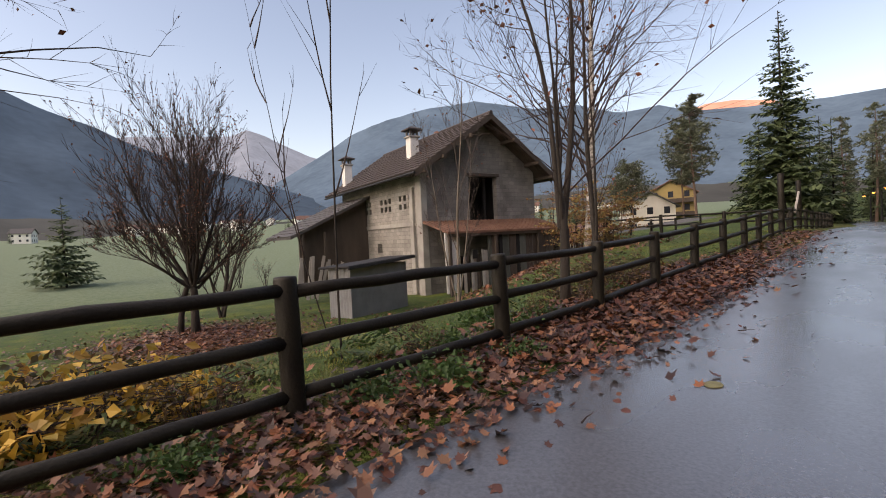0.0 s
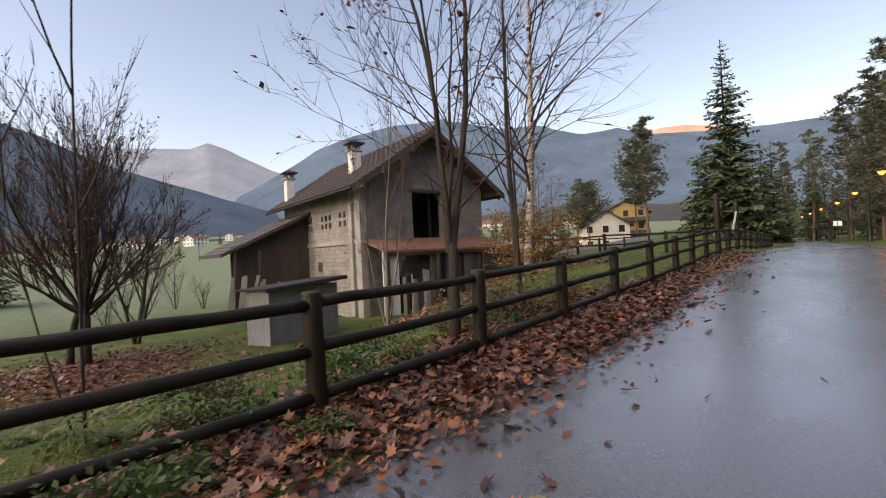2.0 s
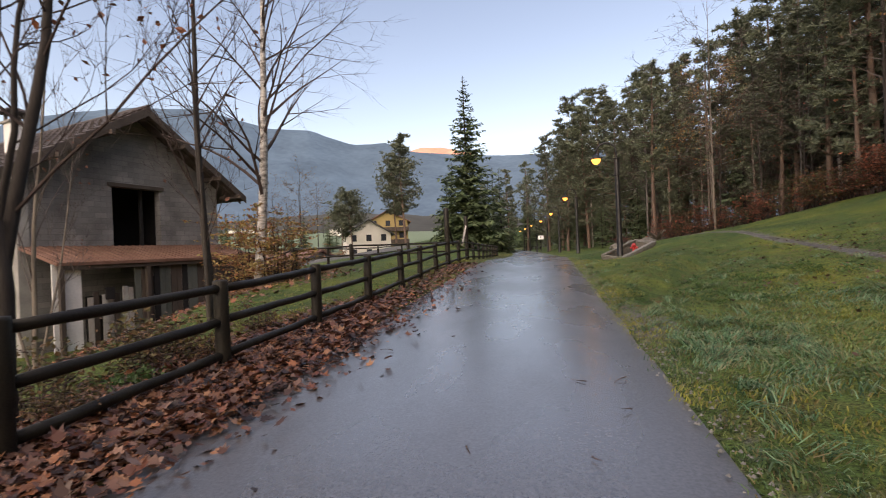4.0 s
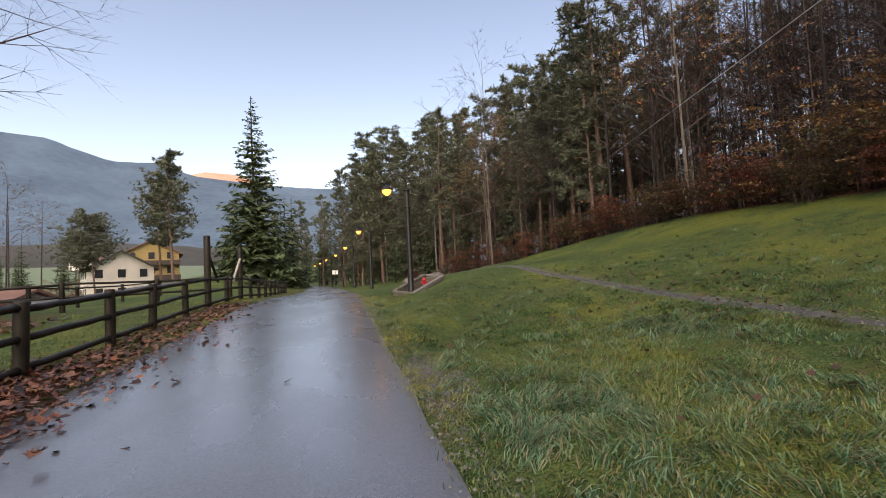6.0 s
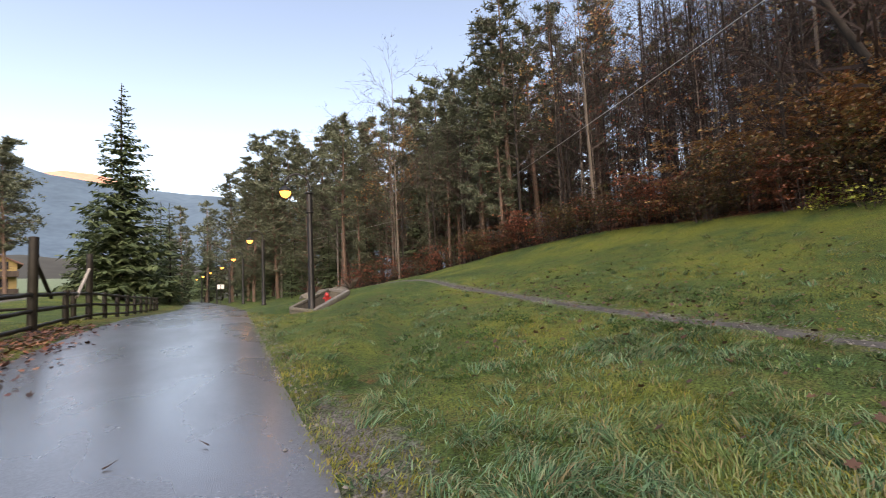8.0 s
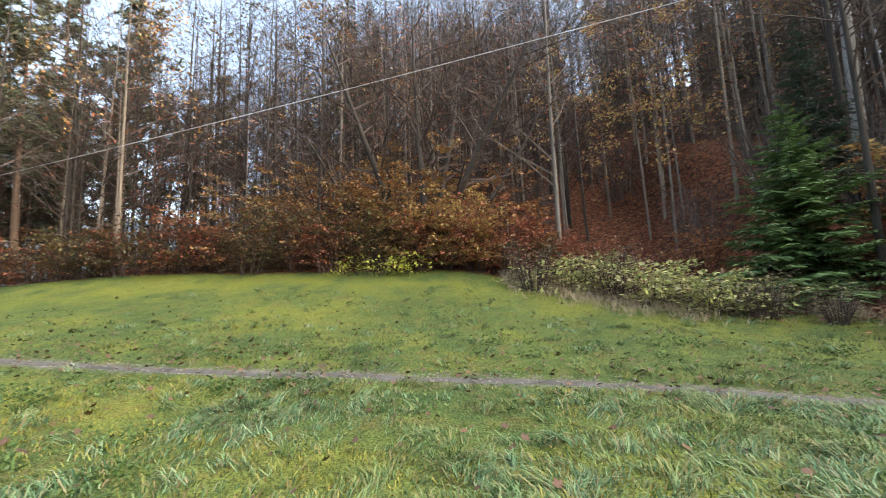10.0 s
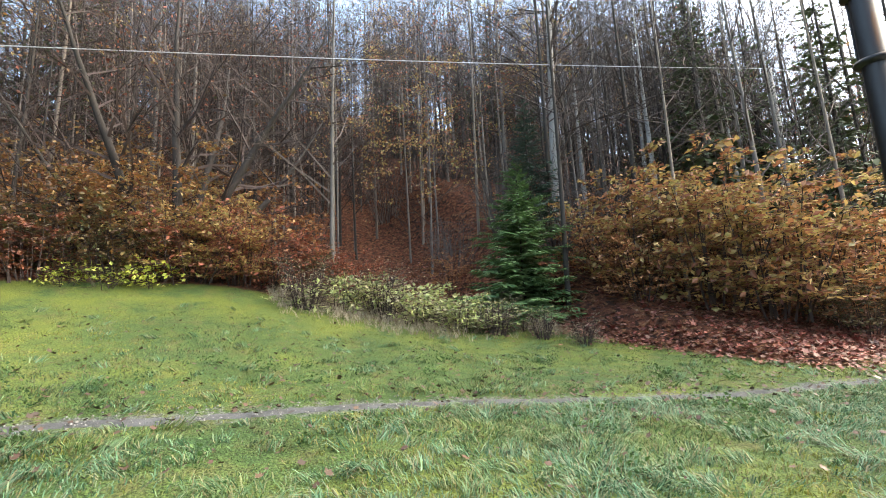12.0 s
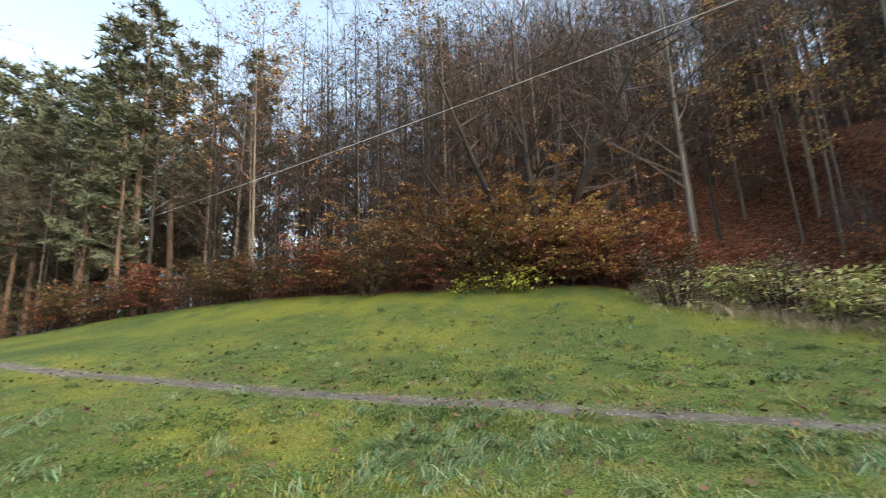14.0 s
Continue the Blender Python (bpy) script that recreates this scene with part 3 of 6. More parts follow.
mountain("backdrop_mountain_left", MTN_NEAR, 2200, [(50, 3), (62, 5.6), (69, 7.7), (77.6, 10.2), (83.6, 12.7), (87.2, 13.9), (90.4, 15.4), (94, 15.6), (104, 17), (130, 15), (150, 12)], "wooded mountainside across the valley with blue haze painted in", 0.05, 2.0)
mountain("backdrop_mountain_peak", MTN_FAR, 4000, [(54, 8), (62, 10.5), (66.8, 12.7), (68.8, 13.4), (70.6, 12.6), (73.6, 12.4), (79, 12.0), (88, 11), (100, 9)], "distant peak with blue haze painted in", 0.02, 5.0)
mountain("backdrop_mountain_right", MTN_MID, 3000, [(-60, 12), (-20, 10.5), (5, 11.4), (13, 12.1), (16, 12.3), (19.6, 13.6), (23.5, 13.3), (28.5, 14.8), (33.5, 15.0), (41, 16.5), (47, 15.9), (52, 14.8), (56.6, 13.2), (60, 10.8), (63.1, 9.0), (70, 5)], "wooded mountain ridge behind the village with blue haze painted in", 0.045, 9.0)
mountain("backdrop_mountain_crest", CREST, 4300, [(4, 9.5), (9, 12.1), (12.5, 12.8), (15, 12.85), (17.5, 12.2), (21, 10.5)], "far crest with pink first sun painted as glow", 0.02, 12.0)
mountain("backdrop_hill_wooded", HILL, 620, [(-20, 1.0), (0, 3.2), (12, 4.3), (25, 5.2), (36, 4.4), (48, 3.6), (60, 3.0), (72, 2.6), (84, 3.6), (100, 4.0), (125, 3.0)], "wooded foothills above the village with haze painted in", 0.22, 20.0)


# ---- trees ----
def limb(s, p, d, length, r, seg, sides, bend=0.12, up=0.05):
    """A tapering crooked limb; gives its points and directions."""
    pts, dirs = [Vector(p)], []
    d = Vector(d).normalized()
    for i in range(seg):
        d = (d + Vector((jit(bend), jit(bend), jit(bend) + up))).normalized()
        pts.append(pts[-1] + d * (length / seg))
        dirs.append(d.copy())
    dirs.append(d)
    radii = [max(r * (1 - 0.85 * i / seg), r * 0.1) for i in range(seg + 1)]
    s.tube(pts, radii, sides, cap=False)
    return pts, dirs, radii


def side_dir(d, spread_deg):
    """A direction that leaves d at about that angle, to a random side."""
    a = d.orthogonal().normalized()
    a.rotate(Matrix.Rotation(random.uniform(0, 2 * math.pi), 3, d))
    t = radians(spread_deg + jit(12))
    return (d * math.cos(t) + a * math.sin(t)).normalized()


def leaf_quad(s, p, size, flat=0.0):
    """A small pointed leaf of two triangles, folded a little."""
    a = random.uniform(0, 2 * math.pi)
    n = Vector((jit(1), jit(1), random.uniform(-0.2, 1))).normalized() if random.random() > flat else Vector((jit(0.35), jit(0.35), 1)).normalized()
    u = n.orthogonal().normalized()
    u.rotate(Matrix.Rotation(a, 3, n))
    v = n.cross(u)
    p = Vector(p)
    s.add([p - u * size * 0.5, p + v * size * 0.32 + n * size * 0.1, p + u * size * 0.5, p - v * size * 0.32 + n * size * 0.1], [(0, 1, 2, 3)])


def crown_grow(tw, lf, p, d, length, r, level, cfg):
    seg = cfg["seg"][level]
    pts, dirs, radii = limb(tw, p, d, length, r, seg, cfg["sides"][level], cfg.get("bend", 0.14), cfg.get("up", 0.05))
    last = level == len(cfg["kids"])
    if last:
        if lf is not None and random.random() < cfg.get("leaves", 0):
            for _ in range(cfg.get("per", 1)):
                i = random.randrange(1, len(pts))
                q = pts[i] + Vector((jit(1), jit(1), jit(0.4))) * cfg.get("cloud", 0.05)
                leaf_quad(lf, q, cfg["size"] * random.uniform(0.6, 1.25), cfg.get("flat", 0.3))
        return
    for k in range(cfg["kids"][level]):
        f = random.uniform(cfg.get("from", 0.25), 1.0)
        i = min(seg, max(1, int(round(f * seg))))
        nd = side_dir(dirs[i], cfg["angle"])
        nd.z += cfg.get("lift", 0.15)
        crown_grow(tw, lf, pts[i], nd, length * cfg["ratio"] * random.uniform(0.6, 1.2) * (1.25 - 0.5 * f), max(radii[i] * 0.6, cfg.get("thin", 0.004)), level + 1, cfg)


def broadleaf(at, seed, label, stems, cfg, bark, twig, leaf=None, group="", category="tree", name="tree"):
    """stems: (lean azimuth, lean degrees, length, radius). Trunk and crown are parts; leaves, where any hang on, are a third."""
    random.seed(seed)
    ob = thing(name, at, label, category, group)
    tr, tw, lf = Soup(), Soup(), Soup()
    rise0 = 0.0
    if "bole" in cfg:
        rise0 = cfg["bole"][0]
        tr.tube([(0, 0, -0.2), (0.02, 0, rise0 * 0.3), (0.03, 0.02, rise0 * 0.7), (0, 0, rise0 + 0.15)], [cfg["bole"][1] * 1.25, cfg["bole"][1], cfg["bole"][1] * 0.92, cfg["bole"][1] * 0.8], 10)
    for az, lean, length, r in stems:
        a, t = radians(az), radians(lean)
        d = Vector((math.cos(a) * math.sin(t), math.sin(a) * math.sin(t), math.cos(t)))
        pts, dirs, radii = limb(tr, (math.cos(a) * 0.04 * lean / 10, math.sin(a) * 0.04 * lean / 10, rise0 * random.uniform(0.8, 1.0) - 0.1), d, length, r, 9, 8, cfg.get("wob", 0.05), cfg.get("rise", 0.04))
        for k in range(cfg["limbs"]):
            f = cfg["start"] + (0.98 - cfg["start"]) * (k + random.random()) / cfg["limbs"]
            i = min(8, int(f * 9))
            q = pts[i].lerp(pts[i + 1], f * 9 - i)
            nd = side_dir(dirs[i], cfg["angle0"])
            nd.z += cfg.get("lift0", 0.1)
            ln_ = length * cfg["ratio0"] * (1.15 - cfg.get("cone", 0.65) * (f - cfg["start"]) / (1 - cfg["start"])) * random.uniform(0.75, 1.15)
            crown_grow(tw, lf, q, nd, ln_, max(radii[i] * cfg.get("fat", 0.45), 0.010), 0, cfg)
    part("trunk", tr, bark, ob, smooth=True)
    part("crown", tw, twig, ob)
    if lf.f:
        part("leaves", lf, leaf, ob)
    return ob


def spruce(at, seed, h, radius, label, needle, bark=None, group="", whorls=26, per=7, sprays=9, bare=0.08, category="tree", name="spruce_tree"):
    """A conical spruce: whorls of drooping boughs carrying flat needle sprays."""
    random.seed(seed)
    ob = thing(name, at, label, category, group)
    tr, cr = Soup(), Soup()
    limb(tr, (0, 0, -0.1), (0, 0, 1), h, max(0.03, h * 0.012), 10, 7, 0.008, 0)
    for w_ in range(whorls):
        f = (w_ + 0.5) / whorls
        z = h * (bare + (0.99 - bare) * f)
        reach = radius * (1 - f) ** 0.85 * random.uniform(0.8, 1.12) + 0.02 * h * 0.3
        n = max(3, int(per * (1 - 0.45 * f)))
        a0 = random.uniform(0, 6.28)
        for k in range(n):
            a = a0 + 6.283 * k / n + jit(0.35)
            ln_ = reach * random.uniform(0.65, 1.15)
            droop = 0.34 - 0.5 * f + jit(0.14)
            zb = z + jit(0.8) * h / whorls
            m = max(3, int(sprays * (0.45 + 0.55 * (1 - f))))
            for i in range(m):
                g = (i + 0.6) / m
                px, pz = ln_ * g, zb - droop * ln_ * g + 0.16 * ln_ * g * g
                wd = (0.30 + 0.25 * (1 - g)) * ln_ * (0.55 if h > 10 else 0.50) * random.uniform(0.7, 1.2) + 0.02
                tip = Vector((math.cos(a), math.sin(a), 0))
                sd = Vector((-math.sin(a), math.cos(a), 0))
                p = tip * px + Vector((0, 0, pz + jit(0.03) * ln_))
                st = ln_ / m * 1.25
                near = h < 10                           # near trees: finer, narrower sprigs
                for sub_ in range(4 if near else 2):
                    for sg in (-1, 1):
                        o = p + tip * st * (sub_ / 3 + jit(0.12))
                        ln2 = wd * random.uniform(0.55, 1.25)
                        way = (sd * sg * random.uniform(0.6, 0.95) + tip * random.uniform(0.35, 0.8)).normalized()
                        q = o + way * ln2 + Vector((0, 0, -ln2 * random.uniform(0.02, 0.45 if near else 0.8)))
                        wv = Vector((-way.y, way.x, jit(0.6))) * (0.065 * ln2 + 0.012 if near else 0.15 * ln2 + 0.05)
                        mid = o.lerp(q, 0.45)
                        cr.add([o, mid + wv, q, mid - wv], [(0, 1, 2, 3)])
    part("trunk", tr, bark or BARK_DARK, ob, smooth=True)
    part("crown", cr, needle, ob)
    return ob


def pine(at, seed, h, label, group="", limbs=46, start=0.45, reach=0.17, tufts=9, blades=9, name="pine_tree"):
    """A Scots pine: bare reddish trunk, irregular crown of tufts of long needles."""
    random.seed(seed)
    ob = thing(name, at, label, "tree", group)
    tr, br, nd = Soup(), Soup(), Soup()
    pts, dirs, radii = limb(tr, (0, 0, -0.1), (jit(0.04), jit(0.04), 1), h, h * 0.0125, 10, 7, 0.025, 0.02)
    for k in range(limbs):
        f = start + (0.99 - start) * (k + random.random()) / limbs
        i = min(9, int(f * 10))
        q = pts[i].lerp(pts[i + 1], f * 10 - i)
        a = random.uniform(0, 6.283)
        ln_ = h * reach * random.uniform(0.45, 1.15) * (1.0 - 0.55 * abs(2 * (f - start) / (1 - start) - 0.8))
        lp, ld, lr = limb(br, q, (math.cos(a), math.sin(a), random.uniform(-0.05, 0.45)), ln_, max(0.02, radii[i] * 0.35), 4, 4, 0.18, 0.06)
        for t in range(tufts):
            g = random.uniform(0.35, 1.0) * 4
            j = min(3, int(g))
            c = lp[j].lerp(lp[j + 1], g - j) + Vector((jit(0.24), jit(0.24), jit(0.12))) * ln_
            sz = random.uniform(0.28, 0.55) * (h / 16) ** 0.5
            for b in range(blades):
                d = Vector((jit(1), jit(1), random.uniform(-0.35, 1))).normalized()
                u = d.orthogonal().normalized() * sz * 0.13
                u.rotate(Matrix.Rotation(random.uniform(0, 6.28), 3, d))
                nd.add([c - u, c + u, c + d * sz], [(0, 1, 2)])
    for k in range(10):
        f = random.uniform(0.12, start)
        i = int(f * 10)
        a = random.uniform(0, 6.283)
        limb(br, pts[i], (math.cos(a), math.sin(a), jit(0.2)), h * random.uniform(0.03, 0.09), 0.018, 3, 3, 0.2, -0.03)
    part("trunk", tr, BARK_PINE, ob, smooth=True)
    part("bough_frame", br, BARK_PINE, ob)
    part("crown", nd, NEEDLE_PINE, ob)
    return ob


def shrub(at, seed, h, radius, label, leaf, n=2200, size=0.085, stems=14, layers=True, twig=None, group="", category="shrub", name="shrub"):
    """A shrub of upright stems with side twigs, leaves set in flat sprays along them."""
    random.seed(seed)
    ob = thing(name, at, label, category, group)
    st, lf = Soup(), Soup()
    twigs = []
    for k in range(stems):
        a, r = random.uniform(0, 6.283), radius * 0.35 * math.sqrt(random.random())
        lean = random.uniform(0.05, 0.6)
        pts, dirs, radii = limb(st, (math.cos(a) * r, math.sin(a) * r, -0.1), (math.cos(a) * lean, math.sin(a) * lean, 1), h * random.uniform(0.6, 1.08), 0.016 * h ** 0.5, 6, 3, 0.08, 0.03)
        for j in range(8):
            i = random.randrange(1, 7)
            b = a + jit(1.6)
            lp, ld, lr = limb(st, pts[i], (math.cos(b), math.sin(b), random.uniform(-0.1, 0.4)), radius * random.uniform(0.35, 0.85) * (1.15 - 0.09 * i), 0.008, 3, 2, 0.15, 0.02)
            twigs.append(lp)
    for k in range(n):
        lp = random.choice(twigs)
        g = (1 - random.random() ** 1.6 * 0.95) * 3
        j = min(2, int(g))
        c = lp[j].lerp(lp[j + 1], g - j) + Vector((jit(0.20), jit(0.20), jit(0.05 if layers else 0.15)))
        leaf_quad(lf, c, size * random.uniform(0.6, 1.3), 0.7 if layers else 0.2)
    part("twig_frame", st, twig or TWIG, ob)
    part("leaves", lf, leaf, ob)
    return ob


def G(x, y, dz=0.0):
    return (x, y, ground(x, y) + dz)


# ---- fences ----
def log_post(h, r, sides=10):
    """A round sawn post with a worn top edge."""
    random.seed(int(h * 1000))
    return turned([(r * 1.05, -0.35), (r * 1.04, 0.0), (r, 0.25), (r * 1.01, h * 0.6), (r * 0.99, h - 0.02), (r * 0.9, h), (r * 0.45, h + 0.004)], sides)


POST = log_post(1.12, 0.088).mesh("post", FENCE, True)


def fence(name, line, label, heights=(1.02, 0.63, 0.22), base=None, post=POST, r=0.052):
    """line: (x, y) of each post. Three round rails run from post to post along the roadside face."""
    zs = [(base or ground)(x, y) for x, y in line]
    ob = thing(name, (line[0][0], line[0][1], zs[0]), label, "fence")
    o = Vector((line[0][0], line[0][1], zs[0]))
    random.seed(4)
    for (x, y), z in zip(line, zs):
        p = part("post", post, FENCE, ob)
        p.matrix_basis = Matrix.Translation(Vector((x, y, z)) - o) @ pose(0, 0, 0, jit(1.2), jit(1.2), random.uniform(0, 360))
    for (a, za), (b, zb) in zip(zip(line, zs), zip(line[1:], zs[1:])):
        for h in heights:
            p, q = Vector((*a, za + h + jit(0.015))) - o, Vector((*b, zb + h + jit(0.015))) - o
            pts = [p.lerp(q, i / 6) + Vector((0, 0, jit(0.008))) for i in range(7)]
            part("rail", Soup().tube(pts, [r * random.uniform(0.93, 1.07) for _ in pts], 9), FENCE, ob, smooth=True)
    return ob


FENCE_X = -3.13
posts = [(FENCE_X, -7.25 + 2.3 * i) for i in range(3)] + [(FENCE_X, y) for y in (-0.35, 2.04, 4.56, 6.87, 9.12, 11.37, 13.66)] + [(-3.18, 16.15), (-3.2, 18.1), (-3.28, 20.6), (-3.31, 22.87), (-3.4, 25.8), (-3.48, 28.75)] + [(-3.5 - 0.0011 * (y - 28) ** 2, y) for y in (31.2, 33.6, 36.0, 38.4, 40.8, 43.2, 45.6, 48, 50.4)]


def verge_z(x, y):
    return road_z(y) - 0.06


fence("roadside_fence", posts, "dark weathered round-log fence with three rails along the lane", base=verge_z)
back_line = [(-14.5, 24.0), (-11.6, 24.6), (-8.9, 25.6), (-6.3, 27.0), (-3.9, 28.6)]
fence("paddock_fence", back_line, "dark round-log paddock fence behind the lane fence", heights=(1.02, 0.55), r=0.045)
fence("paddock_fence", [(-11.6, 24.9), (-12.2, 29.5), (-12.6, 34.0), (-12.6, 39), (-12.2, 44)], "dark round-log fence running up the paddock", heights=(1.02, 0.55), r=0.045)

gate = thing("gate_posts", (-3.31, 22.9, verge_z(-3.3, 22.87)), "two tall dark gate posts with diagonal braces", "gate")
GP = log_post(2.5, 0.11).mesh("gate_post", FENCE, True)
part("gate_post", GP, FENCE, gate)
g2 = part("gate_post", GP, FENCE, gate)
g2.location = (-0.18, 5.85, 0.05)
part("brace", Soup().tube([(0, 0.05, 1.95), (-0.05, 1.5, 0.95)], [0.05, 0.05], 7), FENCE, gate)
part("brace", Soup().tube([(-0.17, 5.8, 2.0), (-0.1, 4.0, 0.95)], [0.05, 0.05], 7), TIMBER_GREY, gate, "pale weathered diagonal brace")
part("crosspiece", Soup().tube([(-0.17, 5.85, 2.05), (-0.17, 6.3, 2.05)], [0.04, 0.04], 7), FENCE, gate)
part("crosspiece", Soup().tube([(0, 0.0, 2.1), (-0.05, 0.45, 2.05)], [0.045, 0.04], 7), FENCE, gate)


# ---- the farmhouse ----
HOUSE = Matrix.Translation((-17.33, 22.07, 0)) @ Matrix.Rotation(radians(79.1), 4, "Z")   # local x along the gable, y to the back
HZ = -2.25
EAVE, APEX, HW, HL, OV = 4.98, 8.68, 5.53, 14.8, 1.1
house = thing("farmhouse", HOUSE, "old grey concrete-block farmhouse with a broad brown tiled roof", "house")


def wall_panel(x0, x1, z0, z1, holes, thick, at):
    """A wall in the x-z plane with rectangular holes (x0, x1, z0, z1) that go right through; at places it."""
    xs = sorted({x0, x1, *[h[0] for h in holes], *[h[1] for h in holes]})
    zs = sorted({z0, z1, *[h[2] for h in holes], *[h[3] for h in holes]})
    bm = bmesh.new()
    for a, b in zip(xs, xs[1:]):
        for c, d in zip(zs, zs[1:]):
            mx, mz = (a + b) / 2, (c + d) / 2
            if any(h[0] < mx < h[1] and h[2] < mz < h[3] for h in holes):
                continue
            bm.faces.new([bm.verts.new(p) for p in ((a, 0, c), (b, 0, c), (b, 0, d), (a, 0, d))])
    bmesh.ops.remove_doubles(bm, verts=bm.verts[:], dist=1e-5)
    r = bmesh.ops.extrude_face_region(bm, geom=bm.faces[:])
    bmesh.ops.translate(bm, verts=[v for v in r["geom"] if isinstance(v, bmesh.types.BMVert)], vec=(0, thick, 0))
    bmesh.ops.recalc_face_normals(bm, faces=bm.faces[:])
    bm.verts.index_update()
    s = Soup().add([at @ v.co for v in bm.verts], [[v.index for v in f.verts] for f in bm.faces])
    bm.free()
    return s


WX = 4.45
RP = (APEX - EAVE) / HW                     # roof slope
def roof_under(x):
    return APEX - RP * abs(x) - 0.28


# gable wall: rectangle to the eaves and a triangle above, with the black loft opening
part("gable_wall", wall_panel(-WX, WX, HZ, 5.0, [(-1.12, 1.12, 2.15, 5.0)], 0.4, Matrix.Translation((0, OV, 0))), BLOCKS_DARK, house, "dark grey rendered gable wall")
tri = Soup()
tri.add([(-WX, OV, 5.0), (WX, OV, 5.0), (WX, OV, roof_under(WX)), (0, OV, roof_under(0)), (-WX, OV, roof_under(WX)),
         (-WX, OV + 0.4, 5.0), (WX, OV + 0.4, 5.0), (WX, OV + 0.4, roof_under(WX)), (0, OV + 0.4, roof_under(0)), (-WX, OV + 0.4, roof_under(WX))],
        [(0, 1, 2, 3, 4), (9, 8, 7, 6, 5), (0, 5, 6, 1), (2, 7, 8, 3), (3, 8, 9, 4), (1, 6, 7, 2), (4, 9, 5, 0)])
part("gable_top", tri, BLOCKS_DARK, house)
# near-black lining and posts stand in for the darkness inside the loft
part("loft_interior", Soup().box((0, OV + 2.2, 3.6), (3.2, 0.1, 3.4)).box((0, OV + 1.3, 2.05), (3.2, 1.8, 0.1)).box((-1.55, OV + 1.3, 3.6), (0.1, 1.8, 3.2)).box((1.55, OV + 1.3, 3.6), (0.1, 1.8, 3.2)), BLACK, house)
for sx in (-1.0, 0.5):
    part("loft_post", bevelled((0.14, 0.14, 2.85), 0.01, (sx, OV + 0.55, 3.58)), BLACK, house)
part("loft_beam", bevelled((2.6, 0.16, 0.18), 0.01, (0, OV - 0.02, 5.08)), TIMBER, house)
side = Matrix.Translation((-WX, OV + 0.4, 0)) @ Matrix.Rotation(radians(90), 4, "Z")
vents = []
for gx0 in (1.05, 3.75, 6.85):
    for i in range(3):
        for j in range(2):
            vents.append((gx0 + 0.62 * i, gx0 + 0.62 * i + 0.34, 3.12 + 0.52 * j, 3.46 + 0.52 * j))
vents.append((5.4, 6.1, 0.35, 1.0))
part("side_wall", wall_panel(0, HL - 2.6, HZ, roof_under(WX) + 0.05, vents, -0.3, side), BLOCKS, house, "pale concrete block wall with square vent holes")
part("wall_back", Soup().box((0, HL - 1.0, (HZ + 5.2) / 2), (2 * WX, 0.3, 5.2 - HZ)).box((WX - 0.15, HL / 2, (HZ + 5.2) / 2), (0.3, HL - 3.2, 5.2 - HZ)), CONCRETE_DARK, house)
part("loft_floor", Soup().box((0, HL / 2, 2.0), (2 * WX - 0.7, HL - 3.0, 0.15)), TIMBER, house)
part("corner_pilaster", bevelled((0.42, 0.62, 5.0 - HZ + 0.2), 0.02, (-WX + 0.02, OV + 0.26, (5.2 + HZ) / 2)), CONCRETE, house, "pale concrete corner pillar")
part("wall_pilaster", bevelled((0.30, 0.40, 6.4), 0.02, (-WX - 0.04, OV + 1.2, HZ + 3.4)), CONCRETE, house)
part("floor_band", bevelled((0.10, 7.6, 0.26), 0.01, (-WX - 0.03, OV + 4.6, 2.15)), CONCRETE, house, "cast concrete floor band")


def roof_slab(sgn, y0, y1, half, apex, slope, thick=0.20):
    x1, z1 = sgn * half, apex - slope * half
    vs = []
    for y in (y0, y1):
        vs += [(0, y, apex), (x1, y, z1), (x1, y, z1 - thick), (0, y, apex - thick)]
    return Soup().add(vs, [(0, 1, 2, 3), (7, 6, 5, 4), (0, 4, 5, 1), (1, 5, 6, 2), (2, 6, 7, 3), (3, 7, 4, 0)])


for sgn in (-1, 1):
    roof = part("roof", roof_slab(sgn, 0, HL, HW, APEX, RP), TIMBER, house, "dark timber roof deck")
    run = math.hypot(HW, HW * RP)
    courses, per = 15, 24
    tile = Soup().add([(-0.5, 0, 0), (0.5, 0, 0), (0.5, 1, 0), (-0.5, 1, 0), (-0.5, 0, 0.09), (0.0, 0, 0.14), (0.5, 0, 0.09), (-0.5, 1, 0.02), (0.0, 1, 0.07), (0.5, 1, 0.02)],
                      [(0, 1, 6, 5, 4), (4, 5, 8, 7), (5, 6, 9, 8), (1, 2, 9, 6), (0, 4, 7, 3), (2, 3, 7, 8, 9)])
    tw_, th_ = HL / per, run / courses
    me = tile.mesh("roof_tile", ROOF)
    sl = math.atan(RP)
    if sgn < 0:
        random.seed(8)
        for c in range(courses):
            for k in range(per):
                t = new("roof_tile", me)
                t.parent = roof
                d = (courses - c) * th_ + 0.05
                up_ = Vector((math.cos(sl), 0, math.sin(sl)))
                base = Vector((0, 0, APEX + 0.005)) - up_ * d
                m = Matrix.Translation(base + Vector((0, (k + 0.5) * tw_, 0))) @ Matrix((( 0, math.cos(sl), -math.sin(sl), 0), (1, 0, 0, 0), (0, math.sin(sl), math.cos(sl), 0), (0, 0, 0, 1)))
                t.matrix_basis = m @ pose(0, 0, 0, jit(0.6), jit(0.5), jit(0.4)) @ Matrix.Diagonal((tw_ * 1.0, th_ * 1.1, 1.0, 1))
    else:
        part("roof_covering", roof_slab(1, 0.02, HL - 0.02, HW - 0.02, APEX + 0.10, RP, 0.09), ROOF, roof)
